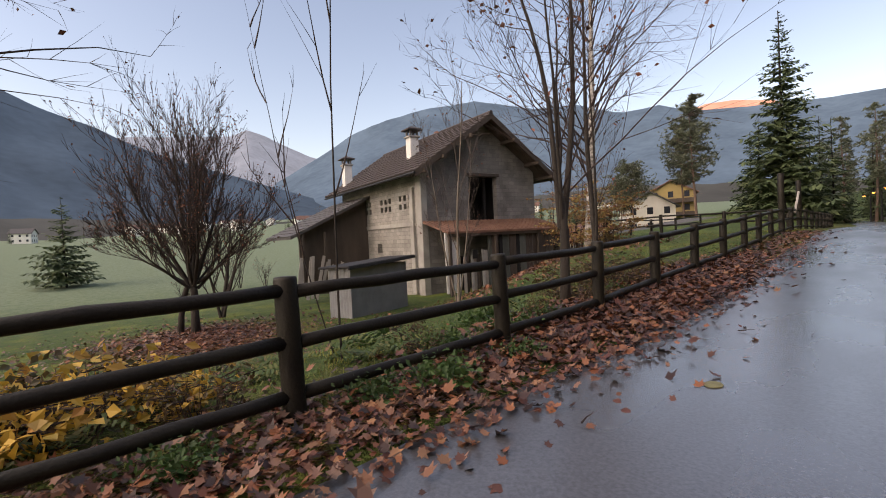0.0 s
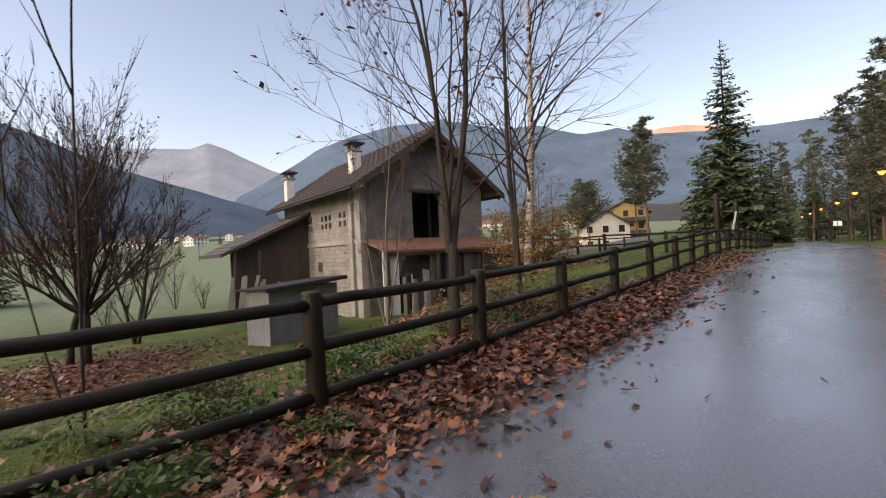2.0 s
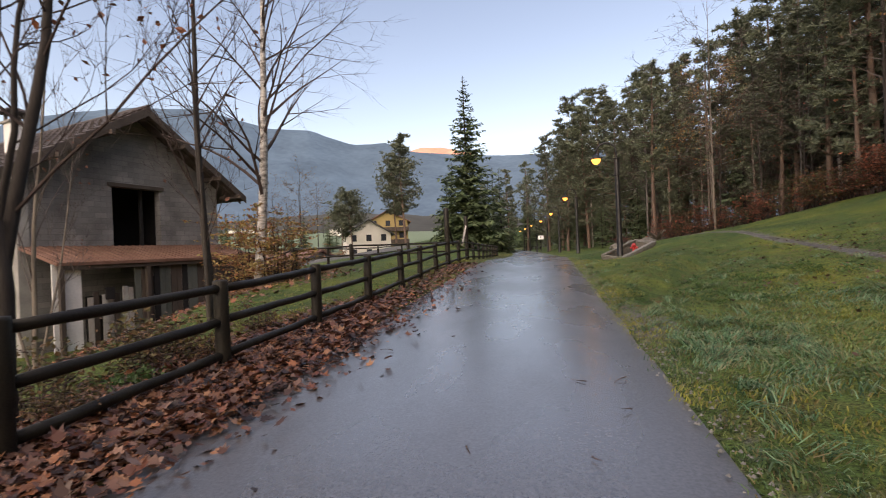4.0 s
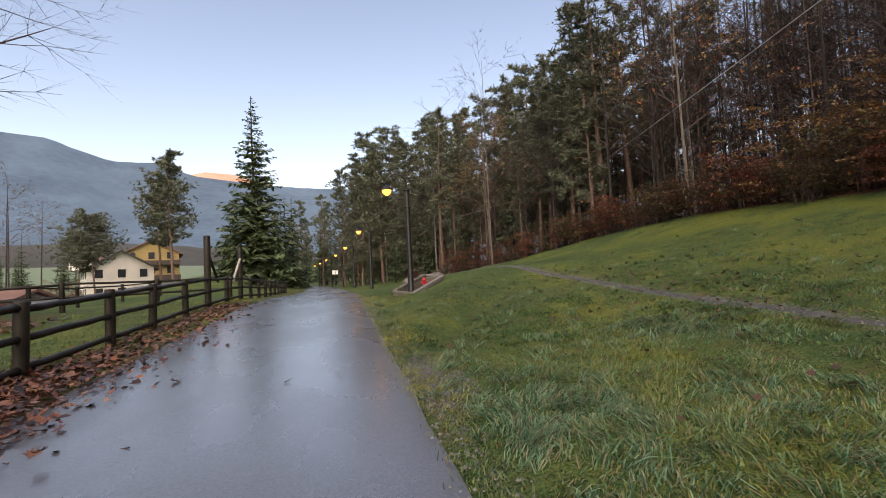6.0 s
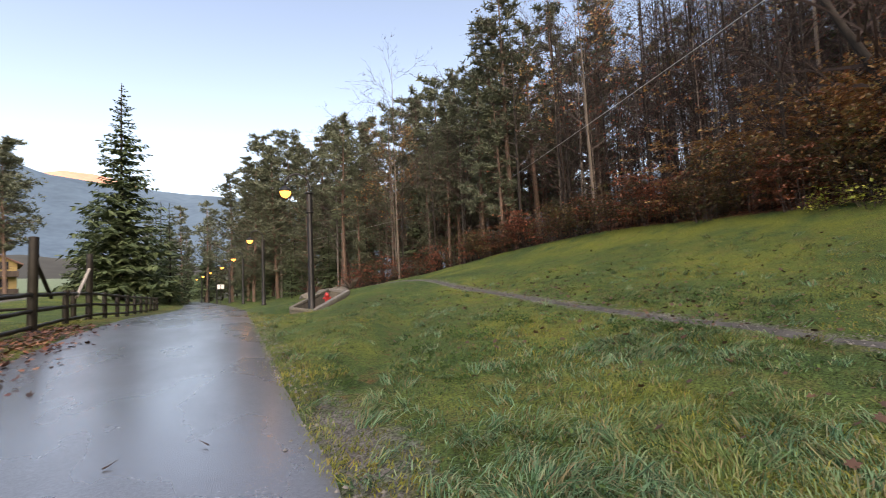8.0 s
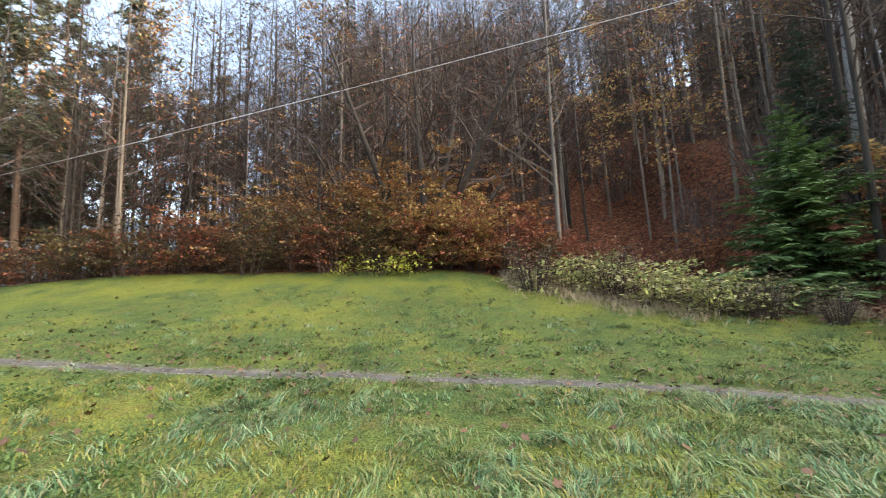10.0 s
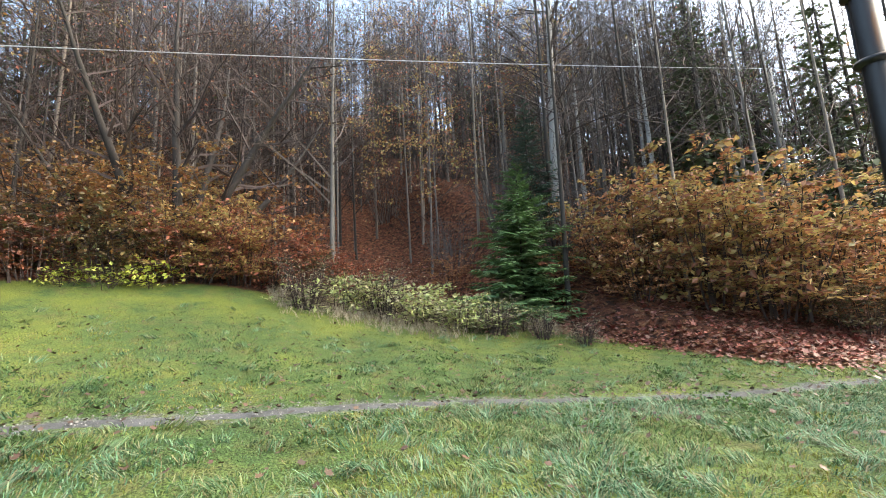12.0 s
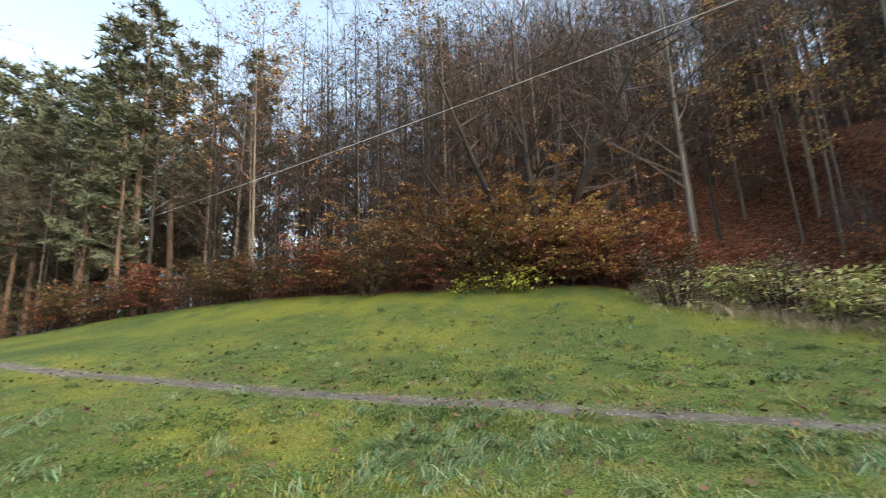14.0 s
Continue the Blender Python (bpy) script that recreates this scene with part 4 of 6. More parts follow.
part("ridge_cap", Soup().tube([(0, -0.05, APEX + 0.06), (0, HL + 0.05, APEX + 0.06)], [0.13, 0.13], 8), ROOF, house)
for sgn in (-1, 1):
    for dy in (-0.03, 0.42):
        x1 = sgn * (HW + 0.02)
        part("barge_board" if dy < 0 else "purlin_rafter", Soup().add([(0, dy, APEX + 0.04), (0, dy + 0.05, APEX + 0.04), (x1, dy, APEX + 0.04 - RP * abs(x1)), (x1, dy + 0.05, APEX + 0.04 - RP * abs(x1)),
                  (0, dy, APEX - 0.34), (0, dy + 0.05, APEX - 0.34), (x1, dy, APEX - 0.34 - RP * abs(x1)), (x1, dy + 0.05, APEX - 0.34 - RP * abs(x1))],
                 [(0, 2, 6, 4), (1, 5, 7, 3), (0, 1, 3, 2), (4, 6, 7, 5), (2, 3, 7, 6), (0, 4, 5, 1)]), TIMBER, house)
    for f in (0.33, 0.72, 0.97):
        x = sgn * HW * f * 0.93
        part("purlin", bevelled((0.16, OV + 0.6, 0.20), 0.01, (x, OV / 2 + 0.05, APEX - RP * abs(x) - 0.36)), TIMBER, house)
part("gutter", Soup().tube([(-HW - 0.07, -0.05, EAVE - 0.10), (-HW - 0.07, HL, EAVE - 0.14)], [0.07, 0.07], 8), IRON, house, "dark half-round gutter")


def chimney(x, y, h, label):
    z = APEX - RP * abs(x) - 0.4
    st = part("chimney", bevelled((0.62, 0.62, h), 0.02, (x, y, z + h / 2)), WHITEWASH, house, label)
    part("collar", bevelled((0.80, 0.80, 0.12), 0.02, (x, y, z + h + 0.04)), CONCRETE, st)
    for a in (-1, 1):
        for b in (-1, 1):
            part("cap_post", bevelled((0.12, 0.12, 0.36), 0.01, (x + a * 0.24, y + b * 0.24, z + h + 0.28)), CONCRETE_DARK, st)
    cap = Soup().add([(x - 0.52, y - 0.52, z + h + 0.45), (x + 0.52, y - 0.52, z + h + 0.45), (x + 0.52, y + 0.52, z + h + 0.45), (x - 0.52, y + 0.52, z + h + 0.45),
                      (x - 0.52, y - 0.52, z + h + 0.53), (x + 0.52, y - 0.52, z + h + 0.53), (x + 0.52, y + 0.52, z + h + 0.53), (x - 0.52, y + 0.52, z + h + 0.53), (x, y, z + h + 0.80)],
                     [(3, 2, 1, 0), (0, 1, 5, 4), (1, 2, 6, 5), (2, 3, 7, 6), (3, 0, 4, 7), (4, 5, 8), (5, 6, 8), (6, 7, 8), (7, 4, 8)])
    part("cap", cap, ROOF, st)


chimney(-3.1, 4.4, 1.65, "whitewashed chimney with a tiled cap")
chimney(-4.3, 13.0, 1.95, "slim whitewashed chimney with a tiled cap")

# porch roof along the gable, with rusty sheets on timber posts
porch = part("porch_roof", Soup().add([(-4.6, OV, 2.25), (4.75, OV, 2.25), (4.75, -1.5, 1.55), (-4.6, -1.5, 1.55), (-4.6, OV, 2.13), (4.75, OV, 2.13), (4.75, -1.5, 1.43), (-4.6, -1.5, 1.43)],
             [(0, 3, 2, 1), (4, 5, 6, 7), (0, 1, 5, 4), (2, 3, 7, 6), (1, 2, 6, 5), (3, 0, 4, 7)]), RUST, house, "rusty leaf-strewn porch roof")
for i in range(31):
    x = -4.5 + 0.3 * i
    part("sheet_rib", Soup().tube([(x, OV, 2.27), (x, -1.52, 1.57)], [0.022, 0.022], 5), RUST, porch)
for x in (-4.4, -1.2, 2.2, 4.6):
    part("porch_post", bevelled((0.16, 0.16, 1.5 - HZ), 0.015, (x, -1.35, (1.5 + HZ) / 2)), TIMBER, house)
part("porch_beam", bevelled((9.2, 0.16, 0.2), 0.01, (0.1, -1.35, 1.36)), TIMBER, house)
part("porch_side", bevelled((0.06, 2.7, 3.3), 0.01, (4.65, -0.2, -0.25)), TIMBER, house)
part("door", bevelled((1.0, 0.08, 2.1), 0.01, (-1.9, OV - 0.06, HZ + 1.25)), BLACK, house)
part("window", bevelled((1.2, 0.08, 0.9), 0.01, (0.9, OV - 0.05, 0.3)), GLASS_DARK, house)
part("window", bevelled((1.3, 0.08, 0.9), 0.01, (2.9, OV - 0.05, 0.3)), GLASS_DARK, house)
part("plaster_patch", bevelled((3.1, 0.05, 3.2), 0.01, (1.7, OV - 0.045, -0.1)), CONCRETE_DARK, house)
part("white_screen", bevelled((0.95, 0.06, 3.3), 0.01, (-4.15, -1.2, -0.15)), WHITEWASH, house, "upright whitewashed panel")
random.seed(31)
for i in range(7):
    x = -3.45 + i * 0.26
    part("board", bevelled((0.20, 0.04, 2.6 + jit(0.5)), 0.006, (x, -1.25 + jit(0.1), HZ + 1.35)), (TIMBER_GREY, TIMBER, CONCRETE)[i % 3], house)
random.seed(33)
GREENISH = mat("faded_green_board", (0.055, 0.065, 0.058), 0.85, 0.4, 2, 30, 0.3, second=(0.12, 0.13, 0.115), stretch=(1, 1, 0.2))
# greenish boards; the dark and black ones stand in for shade below the porch
for i in range(22):
    x = -1.55 + i * 0.27
    part("board", bevelled((0.25, 0.04, 3.4 + jit(0.1)), 0.006, (x, -1.22 + jit(0.03), -0.35)), (GREENISH, TIMBER, TIMBER, BLACK, GREENISH)[i % 5] if i < 13 else TIMBER, house)
part("small_window", bevelled((0.34, 0.05, 0.5), 0.01, (-2.75, -1.36, 0.25)), BLACK, house)

# lean-to on the far side of the house
A0, A1 = OV + 7.4, HL + 1.2
ann = part("lean_to", wall_panel(0, 5.0, HZ, 2.2, [], 0.2, Matrix.Translation((-WX - 5.0, A0 + 0.7, 0))), TIMBER, house, "dark boarded lean-to")
lt = Soup()
x0, x1, za, zb = -WX - 0.02, -WX - 5.7, 4.45, 1.75
lt.add([(x0, A0, za), (x1, A0, zb), (x1, A1, zb), (x0, A1, za), (x0, A0, za - 0.16), (x1, A0, zb - 0.16), (x1, A1, zb - 0.16), (x0, A1, za - 0.16)],
       [(0, 3, 2, 1), (4, 5, 6, 7), (0, 1, 5, 4), (1, 2, 6, 5), (2, 3, 7, 6), (3, 0, 4, 7)])
ltr = part("lean_to_roof", lt, ROOF_GREY, house, "grey slate lean-to roof")
gab = Soup()
gab.add([(x0, A0 + 0.7, 2.2), (-WX - 5.0, A0 + 0.7, 2.2), (-WX - 5.0, A0 + 0.7, 2.16), (x0, A0 + 0.7, za - 0.18), (x0, A0 + 0.9, 2.2), (-WX - 5.0, A0 + 0.9, 2.2), (-WX - 5.0, A0 + 0.9, 2.16), (x0, A0 + 0.9, za - 0.18)],
        [(0, 1, 2, 3), (7, 6, 5, 4), (2, 6, 7, 3)])
part("lean_to_gable", gab, TIMBER, house)
sl2 = math.atan2(za - zb, x0 - x1)
ln2 = math.hypot(za - zb, x0 - x1)
random.seed(12)
slate = bevelled((1, 1, 0.05), 0.012).mesh("slate", ROOF_GREY)
for c in range(11):
    for k in range(11):
        t = new("slate", slate)
        t.parent = ltr
        d = (c + 0.5) * ln2 / 11
        t.matrix_basis = Matrix.Translation((x0 - math.cos(sl2) * d, A0 + (k + 0.5) * (A1 - A0) / 11, za - math.sin(sl2) * d + 0.03)) @ Matrix.Rotation(-sl2, 4, "Y") @ pose(0, 0, 0, jit(1), 3.5, jit(1)) @ Matrix.Diagonal((ln2 / 11 * 1.08, (A1 - A0) / 11 * 0.985, 1, 1))
for i, x in enumerate((-WX - 4.9, -WX - 3.4)):
    part("lean_to_post", bevelled((0.16, 0.16, 1.95 - HZ), 0.015, (x, A0 + 0.15, (1.85 + HZ) / 2 + (0.1 if i else 0))), TIMBER, house)

random.seed(17)
for i in range(9):
    a = jit(12)
    pl = thing("plank", HOUSE @ Matrix.Translation((-WX - 5.6 + 0.30 * i, A0 - 0.55 + jit(0.2), HZ + 0.12)) @ pose(0, 0, 0, -14 + jit(4), 16 + jit(10), 0), "pale weathered plank leaning by the lean-to", "plank", "planks leaning on the lean-to")
    part("plank_board", bevelled((0.20, 0.04, 2.4 + jit(0.7)), 0.006, (0, 0, 1.2)), TIMBER_GREY, pl)
for i in range(6):
    wb = thing("firewood_stack", HOUSE @ Matrix.Translation((-WX - 1.6 + 0.0 * i, A0 - 1.2 + 0.3 * i, HZ + 0.05)), "small stack of split grey logs", "firewood")
    s = Soup()
    for j in range(9):
        s.tube([(jit(0.2) - 0.5, jit(0.12), 0.09 + 0.11 * j), (0.5 + jit(0.1), jit(0.12), 0.09 + 0.11 * j)], [0.07, 0.07], 6)
    part("logs", s, TIMBER_GREY, wb)

# corrugated shed in the yard
SH = Matrix.Translation((-16.1, 10.75, -2.05)) @ Matrix.Rotation(radians(100), 4, "Z")
shed = thing("metal_shed", SH, "low grey sheet-metal shed with a black felt roof", "shed")
L_, W_, H_ = 3.6, 1.35, 2.25


def corrugated(length, h, m, pitch=0.18, depth=0.03):
    s = Soup()
    n = int(length / pitch * 2)
    s.v = [tuple(m @ Vector((length * i / n, depth * (i % 2), z))) for z in (0, h) for i in range(n + 1)]
    s.f = [(i, i + 1, n + 2 + i, n + 1 + i) for i in range(n)]
    return s


part("front_cladding", corrugated(L_, H_, Matrix.Identity(4), 0.6, 0.012), SHEET, shed)
part("side_cladding", corrugated(W_, H_, Matrix.Rotation(radians(90), 4, "Z")), SHEET, shed, "ribbed galvanised side")
part("back_cladding", corrugated(L_, H_, Matrix.Translation((0, W_, 0)), 0.6, 0.012), SHEET, shed)
part("end_cladding", corrugated(W_, H_, Matrix.Translation((L_, 0, 0)) @ Matrix.Rotation(radians(90), 4, "Z")), SHEET, shed)
part("corner_batten", bevelled((0.07, 0.07, H_), 0.008, (0, 0, H_ / 2)), SHEET, shed)
part("felt_roof", bevelled((L_ + 0.7, W_ + 0.6, 0.09), 0.02, (0, 0, 0)), TAR, shed).matrix_basis = Matrix.Translation((L_ / 2, W_ / 2, H_ + 0.12)) @ pose(0, 0, 0, -2, -3.0, 0)
part("roof_edge", bevelled((L_ + 0.72, 0.05, 0.13), 0.008, (0, 0, 0)), TAR, shed).matrix_basis = Matrix.Translation((L_ / 2, -0.3, H_ + 0.10)) @ pose(0, 0, 0, -2, -3.0, 0)


# ---- trees on the valley side ----
HAZEL = dict(limbs=10, start=0.10, angle0=36, ratio0=0.46, cone=0.35, kids=(7, 6), seg=(5, 3, 1), sides=(4, 3, 2), angle=24, ratio=0.50, lift=0.22, lift0=0.2, up=0.06, bend=0.09, leaves=0.30, per=1, size=0.10, thin=0.006, wob=0.06, rise=0.03)
field_tree = broadleaf(G(-20.3, 5.9), 11, "bare rounded tree with upswept twigs and withered leaves", [(200, 4, 5.9, 0.12), (20, 12, 6.2, 0.1), (140, 17, 5.9, 0.09), (260, 21, 5.9, 0.09), (320, 14, 6.2, 0.09), (80, 23, 5.7, 0.09), (180, 32, 5.0, 0.08), (0, 36, 4.9, 0.08), (230, 44, 4.3, 0.07), (50, 47, 4.3, 0.07), (110, 52, 3.4, 0.06), (290, 53, 3.4, 0.06), (30, 58, 3.0, 0.06), (170, 60, 3.1, 0.06), (250, 57, 3.0, 0.06), (340, 49, 3.5, 0.06)],
          dict(HAZEL, limbs=13, start=0.14, bole=(2.3, 0.16), thin=0.009, leaves=0.45), BARK_DARK, TWIG, DRY_LEAF)
part("second_trunk", Soup().tube([(-0.95, -0.35, -0.4), (-0.85, -0.3, 0.6), (-0.55, -0.2, 1.5), (-0.1, 0.0, 2.5)], [0.15, 0.12, 0.11, 0.09], 10), BARK_DARK, field_tree, smooth=True)
broadleaf(G(-27.5, 9.2), 12, "bare field tree with dark fine twigs", [(100, 8, 5.5, 0.16), (300, 16, 5.5, 0.1), (20, 22, 5.2, 0.09)], dict(HAZEL, limbs=10), BARK_DARK, TWIG, DRY_LEAF)
MAPLE = dict(fat=0.32, limbs=10, start=0.2, angle0=36, ratio0=0.46, cone=0.45, kids=(6, 5), seg=(6, 4, 2), sides=(5, 4, 3), angle=34, ratio=0.45, lift=0.18, lift0=0.2, up=0.05, bend=0.10, leaves=0.22, per=1, size=0.105, cloud=0.06, thin=0.005, wob=0.04, rise=0.05)
broadleaf((-4.06, 7.48, ground(-4.06, 7.48)), 21, "young multi-stemmed maple with a few red-brown leaves", [(229, 6, 6.6, 0.055), (49, 8, 6.8, 0.060), (140, 15, 5.6, 0.034), (300, 14, 5.4, 0.034)], dict(MAPLE, bole=(1.7, 0.085), limbs=13, start=0.06, angle0=52, ratio0=0.44, cone=0.6, kids=(6, 5), bend=0.2, wob=0.11, fat=0.3, thin=0.004, leaves=0.26), BARK_DARK, TWIG, DRY_LEAF)
broadleaf((-5.75, 12.0, ground(-5.75, 12.0)), 22, "slender bare young tree beside the fence", [(90, 3, 9.5, 0.085), (300, 12, 6.5, 0.045)], dict(MAPLE, limbs=14, ratio0=0.24, leaves=0.16, kids=(5, 3)), BARK_DARK, TWIG, DRY_LEAF)
BIRCH = dict(limbs=30, start=0.20, angle0=50, ratio0=0.33, cone=0.7, kids=(7, 7), seg=(6, 4, 2), sides=(4, 3, 3), angle=40, ratio=0.50, lift=-0.10, lift0=0.25, up=-0.02, bend=0.13, leaves=0.05, per=1, size=0.06, thin=0.005, wob=0.025, rise=0.05)
broadleaf((-9.9, 19.4, ground(-9.9, 19.4)), 23, "tall white-barked birch, bare with hanging twigs", [(40, 3, 15.5, 0.20)], BIRCH, BARK_BIRCH, TWIG, GREEN_BROWN)
broadleaf((-12.6, 13.6, ground(-12.6, 13.6)), 24, "thin bare ash sapling before the farmhouse", [(30, 2, 9.0, 0.075), (200, 12, 7.0, 0.04), (100, 14, 7.0, 0.04)], dict(MAPLE, limbs=12, ratio0=0.30, angle0=24, leaves=0.08), BARK, TWIG_GREY, DRY_LEAF)
broadleaf(G(-4.36, 3.2), 25, "very thin upright sapling with few side shoots", [(215, 3, 7.2, 0.014), (235, 13, 4.4, 0.009)], dict(MAPLE, limbs=7, start=0.25, ratio0=0.24, angle0=28, fat=0.55, kids=(2,), seg=(5, 3), sides=(4, 3), leaves=0.05), BARK_DARK, TWIG, DRY_LEAF)
broadleaf(G(-6.5, -1.2), 26, "bare tree with long overhanging branches above the fence", [(200, 3, 8.0, 0.13)], dict(MAPLE, limbs=26, start=0.22, ratio0=0.50, cone=0.4, leaves=0.16, angle0=72, lift0=0.0, lift=0.05, up=0.01, bend=0.2, fat=0.26, thin=0.004), BARK_DARK, TWIG, DRY_LEAF)
for i, (x, y, h) in enumerate(((-47, 17.2, 4.4), (-44, 18.6, 2.6), (-38, 10, 2.2))):
    broadleaf(G(x, y), 30 + i, "small bare field tree in the meadow", [(0, 6, h, 0.06), (120, 20, h * 0.8, 0.04), (240, 18, h * 0.8, 0.04)], dict(HAZEL, limbs=9, kids=(4, 3)), BARK_DARK, TWIG, DRY_LEAF, group="field saplings")
spruce(G(-66, 5.0), 41, 10.2, 3.8, "small dark spruce standing in the meadow", NEEDLE, whorls=20, per=8)
spruce((-10.9, 75.4, ground(-10.9, 75.4)), 42, 27.5, 6.0, "tall dark spruce beside the lane", NEEDLE, whorls=44, per=9, sprays=12, bare=0.06)
for x, y, h, r in ((-6.6, 84, 15, 3.4), (-14.6, 80, 14, 3.6), (-17.0, 88, 13, 3.4), (-9.0, 95, 17, 3.6)):
    spruce(G(x, y), int(h * 7 + y), h, r, "broad dark spruce behind the tall one", NEEDLE, group="spruces by the lane", whorls=26, per=8, sprays=9, bare=0.03)
pine((-20.9, 73.0, ground(-20.9, 73.0)), 43, 17.5, "Scots pine with a bare lower trunk", limbs=95, start=0.3, reach=0.24, tufts=18)
pine((-24.2, 78.0, ground(-24.2, 78.0)), 44, 14.5, "Scots pine with a bare lower trunk", limbs=80, start=0.35, reach=0.26, tufts=15)
pine((-29.5, 72.0, ground(-29.5, 72.0)), 45, 11.5, "low spreading Scots pine", limbs=95, start=0.5, reach=0.38, tufts=18)
pine((-33.5, 76.0, ground(-33.5, 76.0)), 46, 10.0, "low spreading Scots pine", limbs=80, start=0.5, reach=0.38, tufts=16)

# ---- forest on the hill: a few kinds, repeated ----
WOOD = dict(limbs=24, start=0.22, angle0=62, ratio0=0.24, cone=0.5, kids=(5, 5), seg=(3, 2, 1), sides=(3, 2, 2), angle=38, ratio=0.5, lift=0.08, lift0=0.08, up=0.03, bend=0.14, thin=0.009, wob=0.013, rise=0.05)
FAR = (0, -400, -60)
kinds = []
for i, (h, r, bark, cfg, leaf, lab) in enumerate((
        (17, 0.12, BARK_PALE, dict(WOOD), None, "bare grey-barked beech in the hillside wood"),
        (15, 0.075, BARK, dict(WOOD, limbs=20, start=0.35), None, "thin bare forest tree on the hillside"),
        (19, 0.13, BARK_DARK, dict(WOOD, limbs=24, start=0.3), None, "tall bare dark-stemmed forest tree"),
        (13, 0.055, BARK_PALE, dict(WOOD, limbs=18, start=0.3), None, "slender pale pole-like forest tree"),
        (14, 0.09, BARK, dict(WOOD, limbs=16, start=0.3, leaves=0.7, per=4, size=0.15, cloud=0.3), BEECH_MIX, "slim beech still carrying copper leaves"),
        (12, 0.08, BARK_PALE, dict(WOOD, limbs=16, start=0.22, leaves=0.8, per=6, size=0.17, cloud=0.28, lift0=0.0, lift=0.0), BEECH_GOLD, "slim beech with golden leaf layers"),
        (16, 0.12, BARK_DARK, dict(WOOD, limbs=16, start=0.35, leaves=0.35, per=3, size=0.20, cloud=0.35), GREEN_BROWN, "forest tree with thin brownish-green foliage"))):
    kinds.append(broadleaf(Matrix.Translation(FAR), 60 + i, lab, [(40 * i, 0.6, h, r)], cfg, bark, TWIG_GREY if i != 2 else TWIG, leaf, group="hillside wood", name="forest_tree"))
pines = [pine(Matrix.Translation(FAR), 70 + i, h, "tall Scots pine in the wood", group="pines of the wood", limbs=56, start=st, reach=0.17) for i, (h, st) in enumerate(((17, 0.30), (19, 0.36), (15, 0.22)))]
spr = [spruce(Matrix.Translation(FAR), 80 + i, h, r, "dark spruce in the wood", NEEDLE, group="spruces of the wood", whorls=24, per=7, sprays=7) for i, (h, r) in enumerate(((16, 2.6), (12, 2.3)))]
used = set()


def plant(src, x, y, scale=1.0, spin=None, dz=0.0, lean=0.0):
    """The first planting moves the pattern itself, the next ones copy it."""
    m = Matrix.Translation((x, y, ground(x, y) + dz)) @ pose(0, 0, 0, lean, 0, random.uniform(0, 360) if spin is None else spin) @ Matrix.Scale(scale, 4)
    if src.name not in used:
        used.add(src.name)
        src.matrix_basis = m
        return src
    ob = copy_thing(src, m)
    ob.scale = (scale, scale, scale)
    return ob


random.seed(5)
taken = []


def free(x, y, gap):
    if any((x - a) ** 2 + (y - b) ** 2 < gap * gap for a, b in taken):
        return False
    taken.append((x, y))
    return True


# stems that stand out, by the wood's edge and up the slope
for k, x, y, sc in ((0, 29.8, 7.4, 1.0), (3, 21.8, 1.0, 1.0), (3, 22.5, 2.3, 0.9), (5, 20.5, 2.0, 0.85), (0, 13.6, -8.6, 0.95), (3, 12.2, -8.8, 1.1), (0, 11.0, -9.6, 1.0), (5, 24.0, 4.8, 0.9), (1, 26, 3.0, 1.0), (2, 27, 9.5, 0.9), (3, 23.4, 6.0, 0.9), (3, 24.6, 0.2, 1.0), (1, 20.6, -2.5, 1.0)):
    taken.append((x, y))
    plant(kinds[k], x, y, sc, lean=jit(1.2))
count = 0
for _ in range(9000):
    y = random.uniform(-24, 62)
    d = random.uniform(3.2, 50) if y < 24 else random.uniform(0.5, 22)
    x = edge_x(y) + d
    if not free(x, y, 1.5 if d < 20 else 1.9):
        continue
    q = random.random()
    if y > 27 and q < 0.7 * sst(25, 34, y):
        plant(random.choice(pines), x, y, random.uniform(0.58, 0.85), lean=jit(1.2))
    elif y > 34 and q < 0.85:
        plant(random.choice(spr), x, y, random.uniform(0.6, 0.85))
    elif q > 0.93 and d > 14:
        plant(random.choice(spr), x, y, random.uniform(0.8, 1.1))
    else:
        k = random.choices(range(7), (5, 6, 4, 7, 2.2, 1.5 if y < 12 else 0.6, 2.0))[0]
        plant(kinds[k], x, y, random.uniform(0.75, 1.12), lean=jit(1.2))
    count += 1
    if count > 280:
        break
# the thinner stems high on the slope
back_kinds = [broadleaf(Matrix.Translation(FAR), 160 + i, "slim bare tree high on the wooded slope", [(40 * i, 0.6, h, r)], dict(WOOD, limbs=15, kids=(4, 4), start=0.2, sides=(3, 2, 2)), b, t, None, group="upper hillside wood", name="slope_tree") for i, (h, r, b, t) in enumerate(((17, 0.09, BARK_DARK, TWIG), (15, 0.08, BARK, TWIG_GREY), (18, 0.10, BARK_DARK, TWIG_GREY)))]
for i in range(240):
    y = random.uniform(-38, 27)
    d = random.uniform(18, 60) if y > -8 or i % 2 else random.uniform(3, 24)
    plant(random.choice(back_kinds) if random.random() < 0.88 else random.choice(spr), edge_x(y) + d, y, random.uniform(0.8, 1.25), lean=jit(1.2))
